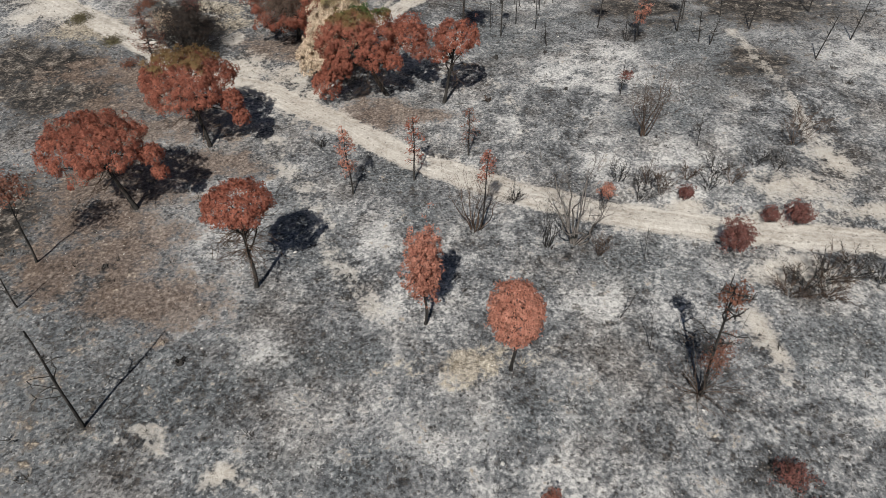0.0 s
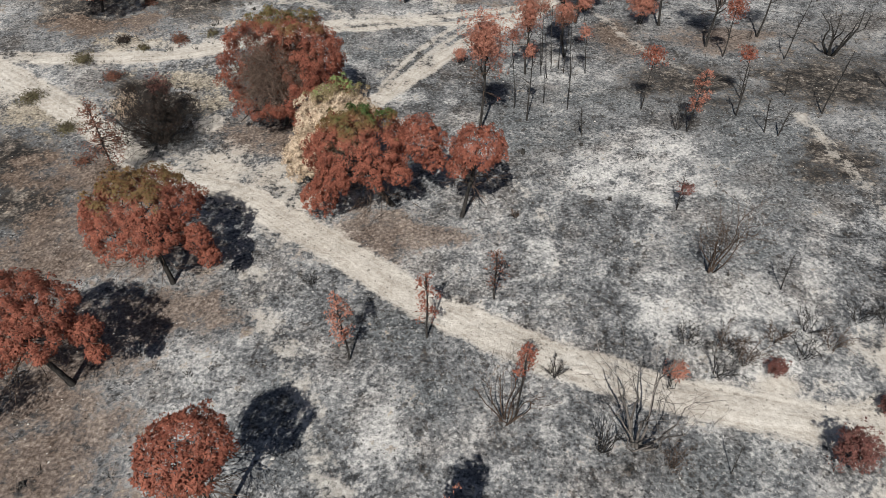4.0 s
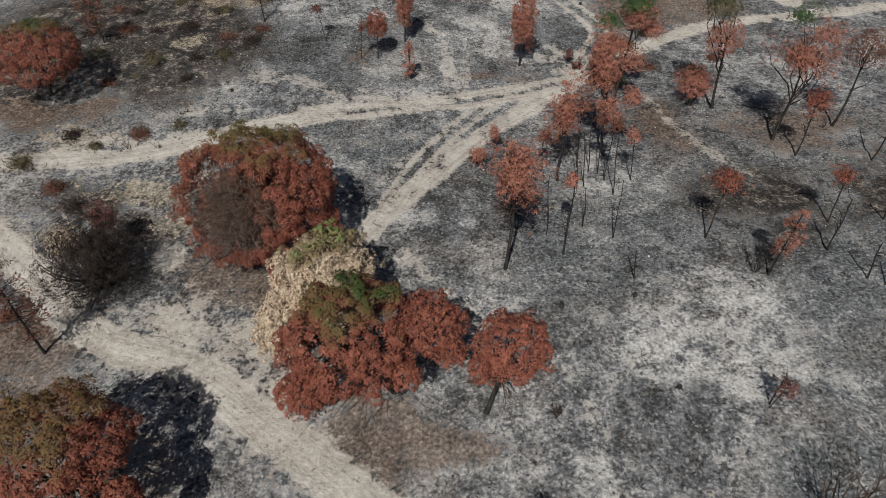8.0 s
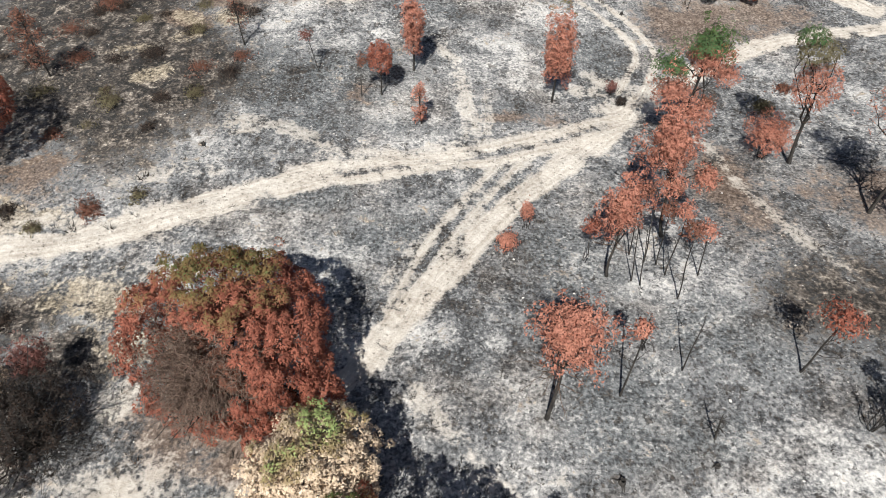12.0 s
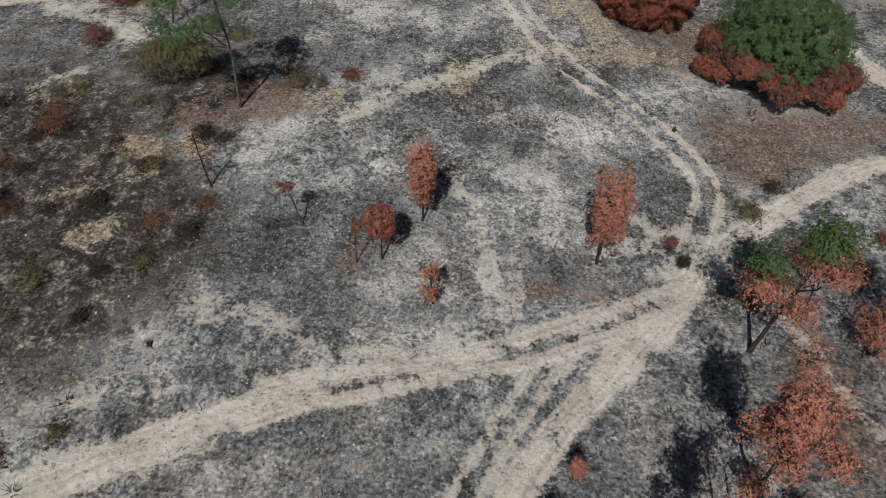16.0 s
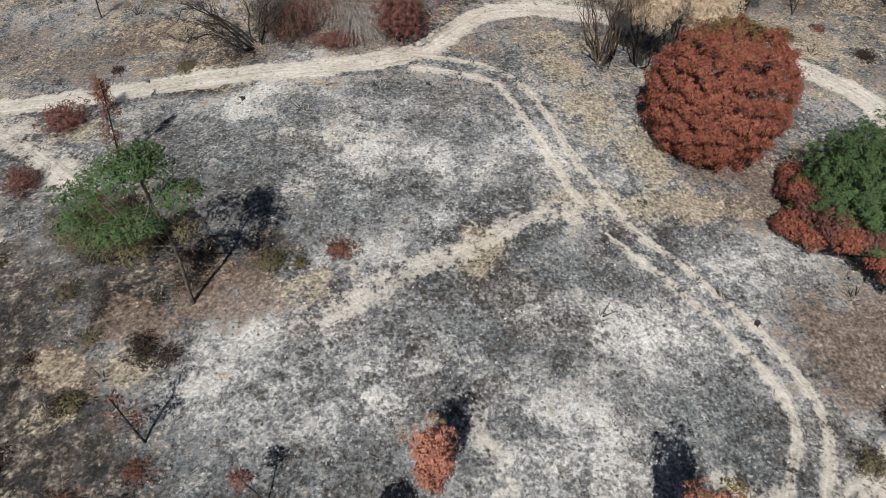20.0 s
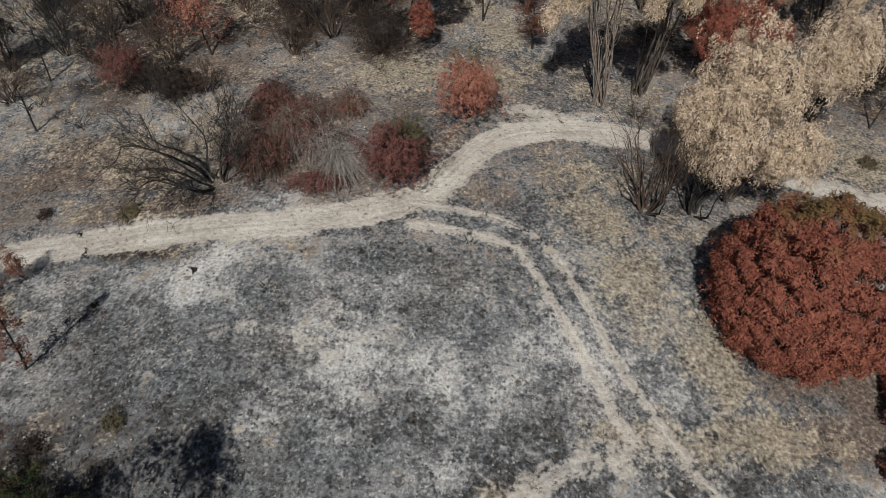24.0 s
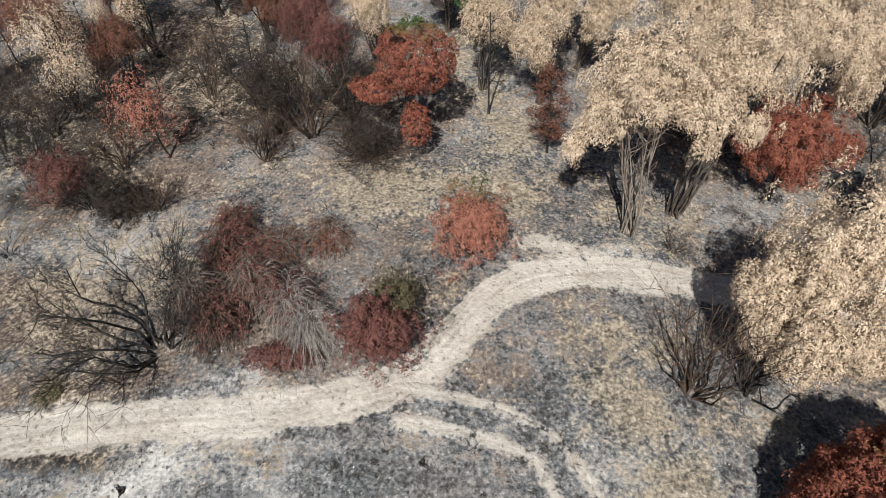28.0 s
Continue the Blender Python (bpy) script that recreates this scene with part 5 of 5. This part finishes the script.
# ---- beyond the far road: thickets and bleached gum trees ----
bare_bush(5.7, 121.6, 2.7, 8.0, 170, 14, 6, BROWN_TWIG, "many-stemmed tree burnt bare, brown upswept stems", r=0.085, name="bare_tree", thin=0.018, open_up=0.7, fork=3)
bare_bush(8.8, 121.9, 2.5, 8.0, 171, 12, 6, CHAR, "many-stemmed tree burnt black and bare", r=0.09, name="bare_tree", thin=0.018, open_up=0.7, fork=3)
gum_tree(11.6, 123.4, 8.2, 3.9, 5.2, -1.5, 172, 8, "tall gum tree hung with bleached cream leaves", lobes=[(-4.0, -0.3, 7.0, 1.7, 2.2), (1.6, -2.0, 5.6, 2.0, 2.2)])
gum_tree(4.2, 133.1, 10.6, 3.6, 4.1, -1.4, 173, 14, "gum tree of many charred stems, bleached cream leaves", low=-0.25, lobes=[(-3.4, -0.6, 8.6, 1.4, 2.6), (1.6, -1.2, 10.2, 2.2, 1.9), (1.6, -2.7, 8.9, 0.7, 1.2), (-4.6, -1.0, 7.2, 0.7, 1.5)], bark=ASHEN, base_spread=0.7, swags=0)
gum_tree(7.6, 135.0, 11.0, 3.8, 4.0, 0.8, 174, 10, "gum tree with bleached cream leaves over dark stems", low=-0.25, lobes=[(-2.2, -1.2, 9.8, 1.8, 2.0), (1.0, -3.0, 9.0, 0.8, 1.3)], base_spread=0.6, swags=0)
gum_tree(16.8, 141.0, 10.6, 4.6, 3.8, -1.6, 175, 9, "tall gum tree hung with bleached cream leaves", low=-0.35, swags=1)
pine(14.8, 137.4, 5.0, 3.6, 2.9, -0.6, 176, RED, lobed=14, label="scorched pine with a dense brick-red crown", low=-0.7, r=0.2, lobes=[(3.2, 0.0, 4.6, 0.9, 1.1)], hang=0.45)
bush(-10.5, 122.8, 2.15, 2.4, 2.3, 177, MAROON, 0.95, lobed=16, label="dense dark red bush beside the sandy road", stems=8, hang=0.1, length=0.14, deep=0.2)
bush(-9.9, 125.0, 1.7, 1.8, 2.0, 178, OLIVE, 0.7, label="brown-green bush behind a dark red one", stems=6, hang=0.1)
bush(-5.8, 129.9, 2.3, 2.7, 2.7, 179, ORANGE, 0.8, 0.2, alive=1.0, lobed=12, label="coral-red scorched bush with a few green sprigs", stems=6, hang=0.3)
twig_heap(-19.4, 124.4, 2.2, 2.9, 200, 180, BROWN_TWIG, "sprawling dark red bush with grey twigs", MAROON, 0.3, lean=(0.0, -0.4))
twig_heap(-17.6, 126.4, 2.3, 3.3, 200, 181, ASHEN, "sprawling dark red bush with grey twigs", MAROON, 0.35)
twig_heap(-15.6, 125.4, 2.2, 2.6, 200, 187, PALE_TWIG, "grey arching heap of bare twigs above the road", MAROON, 0.12, lean=(0.3, -0.3))
twig_heap(-14.2, 123.9, 2.3, 2.4, 260, 182, PALE_TWIG, "grey arching heap of bare twigs above the road", lean=(0.4, -0.4))
bush(-15.4, 122.2, 2.2, 0.9, 0.5, 183, MAROON, 0.42, label="low dark red bush above the road bank", twigs=40, twig_mat=ASHEN, stems=5, b=0.9)
twig_heap(-21.2, 126.0, 2.4, 2.8, 230, 184, ASHEN, "brown-grey heap of fine burnt twigs", SOOT, 0.12)
twig_heap(-20.2, 129.0, 2.1, 2.4, 110, 188, BROWN_TWIG, "brown-grey heap of twigs with few dark red leaves", MAROON, 0.2)
twig_heap(-20.4, 131.8, 1.8, 1.9, 90, 185, BROWN_TWIG, "brown-grey heap of twigs with few dark red leaves", MAROON, 0.3)
twig_heap(-17.2, 130.0, 1.9, 1.5, 70, 189, TWIG, "low grey-brown heap of twigs in pale grass", DULL, 0.2)
twig_heap(-14.4, 130.6, 2.0, 1.4, 70, 186, ASHEN, "low grey-brown heap of twigs in pale grass", DULL, 0.2)
bare_bush(-22.4, 123.2, 4.3, 5.2, 187, 13, 16, CHAR, "fallen-limbed black burnt tree, low and sprawling", r=0.10, lean=-1.6, name="bare_tree", thin=0.020, open_up=0.4, fork=8, crook=0.13)
bush(-33.4, 136.0, 2.3, 1.9, 1.9, 188, MAROON, 0.55, label="dark burnt thicket with red-brown leaves", twigs=50, twig_mat=BROWN_TWIG, stems=6)
bush(-28.8, 134.2, 2.1, 1.4, 1.2, 189, SOOT, 0.7, label="round bush burnt quite black", twigs=60, twig_mat=BROWN_TWIG, stems=6)
pine(-27.3, 139.4, 4.2, 2.1, 2.6, -0.6, 190, ORANGE, label="burnt tree with thin orange leaves", low=-0.8, fill=0.3, uneven=0.35, r=0.12, limbs=8, skirt=18)
bare_bush(-17.3, 141.2, 3.6, 7.0, 191, 9, 9, BROWN_TWIG, "large leafless tree of fine brown-grey twigs", r=0.10, name="bare_tree", fork=6, thin=0.02)
bush(-19.5, 141.5, 2.4, 2.6, 4.4, 192, SOOT, 0.4, label="sooty tree crown with few leaves", twigs=60, stems=6, twig_mat=BROWN_TWIG)
bush(-16.0, 145.0, 2.0, 2.4, 5.0, 193, MAROON, 0.5, label="dark red tree with thin leaves", twigs=40, stems=6, twig_mat=BROWN_TWIG)
pine(-11.0, 140.8, 6.6, 2.5, 2.5, 1.5, 194, RED, 0.24, alive=1.0, label="pine with green tip, orange crown and red lower limbs", low=-0.8, r=0.18, lobes=[(-1.4, -0.2, 4.3, 1.7, 0.9), (1.5, -2.0, 2.6, 1.0, 1.9)], skirt=10)
bush(-12.9, 138.6, 2.6, 1.7, 2.2, 195, SOOT, 0.3, label="dome of bare brown twigs under a pine", twigs=140, stems=6, twig_mat=BROWN_TWIG)
young_pine(-0.4, 140.3, 7.0, 1.5, 1.6, -0.5, 196, DULL, 0.5, label="thin burnt tree with dull brown leaves", r=0.11, twigs=18)
gum_tree(-32.3, 152.0, 6.6, 3.6, 3.2, -0.6, 197, 9, "burnt gum tree with remnants of cream leaves", fill=0.16, bark=CHAR, base_spread=0.6)
gum_tree(-36.6, 145.4, 6.4, 3.2, 3.4, 0.6, 198, 8, "burnt gum tree with remnants of cream leaves", fill=0.14, bark=CHAR)
gum_tree(-13.6, 150.6, 5.6, 1.9, 2.0, -0.8, 199, 6, "slim gum tree with a cream crown", fill=0.7)
gum_tree(-5.0, 147.6, 7.4, 2.0, 2.8, 0.2, 200, 6, "slim gum tree with cream and greenish leaves", fill=0.6, green=0.2)
gum_tree(-0.6, 146.4, 6.8, 2.2, 3.4, -0.3, 201, 7, "slim gum tree with cream leaves", fill=0.7)
gum_tree(26.0, 147.0, 7.4, 4.2, 4.4, -1.4, 202, 9, "tall gum tree hung with bleached cream leaves")
gum_tree(21.0, 133.5, 6.6, 3.2, 3.2, 0.0, 203, 8, "gum tree with bleached leaves over charred stems", fill=0.6, bark=CHAR)
gum_tree(10.5, 149.0, 8.6, 4.2, 4.0, 0.0, 204, 9, "tall gum tree hung with bleached cream leaves", green=0.12)
gum_tree(3.0, 152.0, 8.0, 3.6, 3.6, 0.0, 205, 8, "tall gum tree with cream leaves")
gum_tree(-8.0, 156.0, 7.0, 3.2, 3.0, 0.0, 206, 8, "gum tree with cream and greenish leaves", green=0.25)
gum_tree(18.0, 156.0, 8.6, 4.4, 4.0, 0.0, 207, 9, "tall gum tree hung with bleached cream leaves")
pine(-5.6, 153.5, 5.0, 2.0, 1.8, 0.0, 208, GREEN, label="green pine among bleached gum trees", low=-0.6, group="green pines")
for i, (sx, sy, sh, sd) in enumerate([(-42.7, 144.2, 6.2, -0.8), (-40.9, 137.2, 5.0, 0.7), (-39.0, 130.5, 4.0, 0.4), (-4.5, 144.5, 8.2, -0.3), (-30.0, 146.0, 6.0, 0.4), (-25.5, 149.0, 6.5, -0.4), (-22.5, 146.0, 6.5, 0.5), (-37.0, 150.5, 7.0, 0.5), (19.5, 139.0, 5.0, 1.2), (24.0, 142.0, 6.0, 0.8), (-44.0, 151.0, 7.0, 0.0), (25.5, 133.0, 4.5, 0.3)]):
    snag(sx, sy, sh, sd, 220 + i, 0.10, 16, 0.26, "bare black burnt tree at the wood's edge", fork=4)
for i, (gx, gy, gh, ga) in enumerate([(-45.0, 147.0, 7.5, 3.0), (-41.0, 152.0, 8.0, 3.2), (-36.5, 156.0, 8.0, 3.0), (-28.5, 158.0, 7.5, 2.8), (-23.0, 153.5, 7.0, 2.8), (-18.5, 151.0, 7.0, 2.6), (-45.0, 139.0, 6.0, 2.4), (-33.0, 148.0, 6.5, 2.4),
                                       (-20.0, 159.0, 8.0, 3.0), (-40.0, 161.0, 8.0, 3.2), (31.0, 139.0, 7.5, 3.0), (34.0, 146.0, 8.0, 3.2), (29.0, 152.0, 8.0, 3.0), (38.0, 152.0, 8.0, 3.2), (36.0, 133.0, 6.5, 2.6), (26.5, 138.0, 6.5, 2.4)]):
    gum_tree(gx, gy, gh * 0.66, ga, gh * 0.36, 0.2, 260 + i, 7, ("tall tree burnt to sooty leaves and black stems", "burnt tree with dull brown leaves on black stems", "dark burnt tree with maroon leaves on black stems")[i % 3], 0.5, (SOOT, DULL, MAROON)[i % 3], 0.6, -0.7, bark=CHAR)
for i, (bx, by, ba, bh) in enumerate([(-41.0, 141.0, 2.6, 5.5), (-37.5, 142.5, 2.6, 6.0), (-33.5, 143.5, 2.4, 5.5), (-30.5, 138.5, 2.0, 4.2), (-36.0, 138.5, 2.2, 4.0), (-26.0, 146.0, 2.4, 5.5), (-21.5, 144.0, 2.4, 5.0), (-43.0, 134.5, 2.4, 4.0), (-31.5, 134.8, 2.0, 2.6), (-26.5, 134.2, 1.6, 2.2), (-14.6, 143.0, 2.2, 5.0), (-20.0, 138.4, 1.6, 3.0)]):
    bare_bush(bx, by, ba, bh, 420 + i, 10, 11, (CHAR, BROWN_TWIG)[i % 2], "dense burnt tree of black twigs in a dark thicket", r=0.06, fork=7, thin=0.022, name="bare_tree")
for i, (bx, by, ba, bh) in enumerate([(-38.0, 139.5, 1.8, 2.4), (-40.0, 134.0, 1.6, 1.8), (-30.5, 142.5, 1.6, 2.6), (-24.5, 144.0, 1.8, 3.0), (-35.5, 130.8, 1.2, 1.2), (-24.0, 121.2, 1.0, 1.0), (-29.0, 124.8, 1.1, 1.0), (6.8, 131.5, 1.2, 1.8), (20.5, 137.0, 1.4, 2.2), (-19.2, 148.8, 1.8, 3.2), (1.4, 138.6, 1.0, 1.2), (-8.0, 143.0, 1.2, 1.4)]):
    bare_bush(bx, by, ba, bh, 240 + i, 8, 7, (CHAR, BROWN_TWIG)[i % 2], "burnt shrub of black twigs at the wood's edge", r=0.03)

# ---- burnt-out stumps ----
def stump(x, y, r, h, seed, label):
    """A hollow charred stump with a jagged rim and a few root ends."""
    rng = np.random.default_rng(seed)
    ob = thing("burnt_stump", x, y, label, "stump", "burnt stumps", rng.uniform(0, 360))
    q = np.linspace(0, 2 * np.pi, 18, endpoint=False)
    lip = h * rng.uniform(0.55, 1.15, 18)
    rows = [(1.35, 0 * lip - 0.05), (1.08, 0.3 * lip), (0.95, lip), (0.72, 0.95 * lip), (0.50, 0.25 * lip), (0.06, 0.15 * lip)]
    v = np.array([[(k * r * math.cos(a), k * r * math.sin(a), z) for a, z in zip(q, zs)] for k, zs in rows])
    i = np.arange(6 * 18).reshape(6, 18)
    j = np.roll(i, -1, 1)
    part("shell", solid("shell", v.reshape(-1, 3), np.stack([i[:-1], j[:-1], j[1:], i[1:]], -1).reshape(-1, 4), CHAR), ob)
    for a in rng.uniform(0, 6.28, 4):
        tip = np.array([math.cos(a), math.sin(a), 0.0])
        part("root", tubes("root", [(bend(rng, tip * r * 0.8 + [0, 0, 0.12], tip * r * rng.uniform(2.0, 3.4) + [0, 0, 0.02], 5, 0.08), r * np.linspace(0.34, 0.08, 5))], CHAR, 5), ob)
    return ob


for i, (sx, sy, sr, sh) in enumerate([(3.7, 46.4, 0.22, 0.3), (10.4, 47.9, 0.16, 0.25), (4.8, 53.8, 0.2, 0.35), (9.4, 54.6, 0.16, 0.25), (-14.2, 19.6, 0.24, 0.3), (-21.0, 26.9, 0.16, 0.25), (-16.9, 129.6, 0.38, 0.7),
                                       (-8.0, 117.0, 0.16, 0.25), (-21.7, 115.4, 0.2, 0.25), (-26.9, 113.0, 0.2, 0.25), (12.1, 97.9, 0.18, 0.3), (-20.9, 77.1, 0.16, 0.25)]):
    stump(sx, sy, 0.75 * sr, sh, 600 + i, "hollow charred tree stump low in pale ash")

# ---- low scrub that the fire missed ----
SCRUB = [(-29.5, 68.9), (-26.6, 70.6), (-31.8, 70.2), (-23.9, 72.0), (-34.2, 66.6), (-30.7, 64.0), (-28.4, 62.2), (-36.2, 60.6), (-31.6, 56.4), (-28.6, 52.4), (-25.2, 78.5), (-28.8, 81.2), (-22.9, 82.6), (-31.6, 77.5),
         (-27.2, 87.2), (-24.6, 90.6), (-29.6, 92.2), (-33.4, 94.6), (-22.0, 93.6), (-33.0, 99.2), (-14.8, 99.8), (-12.6, 100.9), (-26.5, 104.5), (-22.9, 105.8), (21.5, 85.0), (24.0, 87.6), (18.0, 92.4), (15.8, 89.8),
         (13.6, 82.4), (17.2, 85.6), (-33.7, 121.0), (-27.6, 120.6), (23.5, 128.6), (27.0, 130.5), (29.5, 126.0), (22.0, 110.5)]
for i, (bx, by) in enumerate(SCRUB):
    k = 0.55 + 0.45 * ((i * 7) % 10) / 10
    bush(bx, by, k * 1.25, k * 0.42, k * 0.2, 300 + i, (OLIVE, DULL, SOOT, OLIVE)[i % 4], 0.42, uneven=0.5, label=("low olive-brown heath shrub", "low scorched brown heath shrub", "low blackened heath shrub", "low olive-brown heath shrub")[i % 4] + " on bare ground", stems=2, group="heath shrubs", twigs=14, twig_mat=BROWN_TWIG, lump=0.24, length=0.16, width=0.07, name="heath_shrub")


heath = np.random.default_rng(55)
for i in range(34):
    bx, by = heath.uniform(-40, -20), heath.uniform(77, 105)
    k = heath.uniform(0.45, 1.0)
    bush(bx, by, k * 1.5, k * 0.38, k * 0.18, 340 + i, (SOOT, DULL, OLIVE, SOOT, SOOT)[i % 5], 0.32, uneven=0.5, label=("low blackened heath shrub", "low scorched brown heath shrub", "low olive-brown heath shrub", "low blackened heath shrub", "low blackened heath shrub")[i % 5] + " on a dark slope", stems=2, group="heath shrubs", twigs=16, twig_mat=(BROWN_TWIG, ASHEN)[i % 2], lump=0.24, name="heath_shrub")


# ---- litter of the fire: stones, charred tufts, straw ----
def scatter(name, n, seed, shape, size, material, label, category, keep):
    """Many small pieces of one shape, turned and sized at random, strewn over the ground."""
    rng = np.random.default_rng(seed)
    x, y = rng.uniform(-50, 48, n * 3), rng.uniform(8, 165, n * 3)
    ok = keep(x, y, rng)
    x, y = x[ok][:n], y[ok][:n]
    n = len(x)
    v0, f0 = shape
    s = size * rng.lognormal(0, 0.45, n)
    q = rng.uniform(0, 6.28, n)
    v = v0[None] * rng.uniform(0.65, 1.35, (n, len(v0), 1)) * s[:, None, None]
    c, si = np.cos(q)[:, None], np.sin(q)[:, None]
    p = np.stack([v[..., 0] * c - v[..., 1] * si + x[:, None], v[..., 0] * si + v[..., 1] * c + y[:, None], v[..., 2] + lie(x, y)[:, None]], -1)
    f = f0[None] + (np.arange(n) * len(v0))[:, None, None]
    me = solid(name, p.reshape(-1, 3), f.reshape(-1, f0.shape[1]), material, flat=True)
    tagged(new(name, me), label, category, kind="stuff")


def no_road(x, y):
    d = np.full(x.shape, 99.0)
    for name, w, k, line in STRIPS:
        if name.startswith("road") and name != "road_3":
            d = np.minimum(d, line_distance(x, y, line) - w)
    return d


PEBBLE = (np.array([(1, 0, 0), (0.3, 0.8, 0), (-0.9, 0.5, 0), (-0.7, -0.7, 0), (0.5, -0.9, 0), (0.1, 0.0, 0.7)]), np.array([(0, 1, 5), (1, 2, 5), (2, 3, 5), (3, 4, 5), (4, 0, 5)]))
star = np.random.default_rng(9)
tv, tf = [], []
for k in range(11):
    q, w = star.uniform(0, 6.28), star.uniform(0.2, 1.3)
    out = np.array([math.cos(q) * w, math.sin(q) * w, star.uniform(0.4, 1.1)])
    acr = np.array([-math.sin(q), math.cos(q), 0]) * 0.045
    o = np.array([math.cos(q), math.sin(q), 0]) * star.uniform(0.1, 0.5)
    tv += [o - acr, o + acr, out]
    tf.append((3 * k, 3 * k + 1, 3 * k + 2))
TUFT_SHAPE = (np.array(tv), np.array(tf))


def clumpy(x, y, k, p):
    return np.sin(k * x + 1.3 * np.sin(0.7 * k * y)) * np.sin(1.1 * k * y + 1.7 * np.sin(0.6 * k * x)) > p


scatter("pale_stones", 14000, 21, PEBBLE, 0.024, STONE, "scattered pale stones and ash flakes on burnt ground", "stones", lambda x, y, r: (no_road(x, y) > -0.2) & (clumpy(x, y, 0.9, -0.15) | (r.random(len(x)) < 0.3)))
scatter("charred_tufts", 10000, 22, TUFT_SHAPE, 0.12, TUFT, "charred stubble of grass tufts in ash", "burnt grass", lambda x, y, r: (no_road(x, y) > 0.3) & (clumpy(x, y, 0.5, -0.2) | (r.random(len(x)) < 0.25)))
scatter("dark_tufts", 2200, 23, TUFT_SHAPE, 0.19, TUFT, "larger charred tussocks standing in ash", "burnt grass", lambda x, y, r: no_road(x, y) > 0.5)
scatter("dry_straw", 7000, 24, TUFT_SHAPE, 0.15, STRAW, "dry straw and pale grass stubble", "grass", lambda x, y, r: (no_road(x, y) > 0.1) & (cover(x, y)["dry"] > r.uniform(0.15, 0.9, len(x))))
scatter("litter_sprigs", 3500, 25, TUFT_SHAPE, 0.11, BROWN_TWIG, "fallen brown needles and sprigs under pines", "litter", lambda x, y, r: cover(x, y)["litter"] > r.uniform(0.2, 0.9, len(x)))
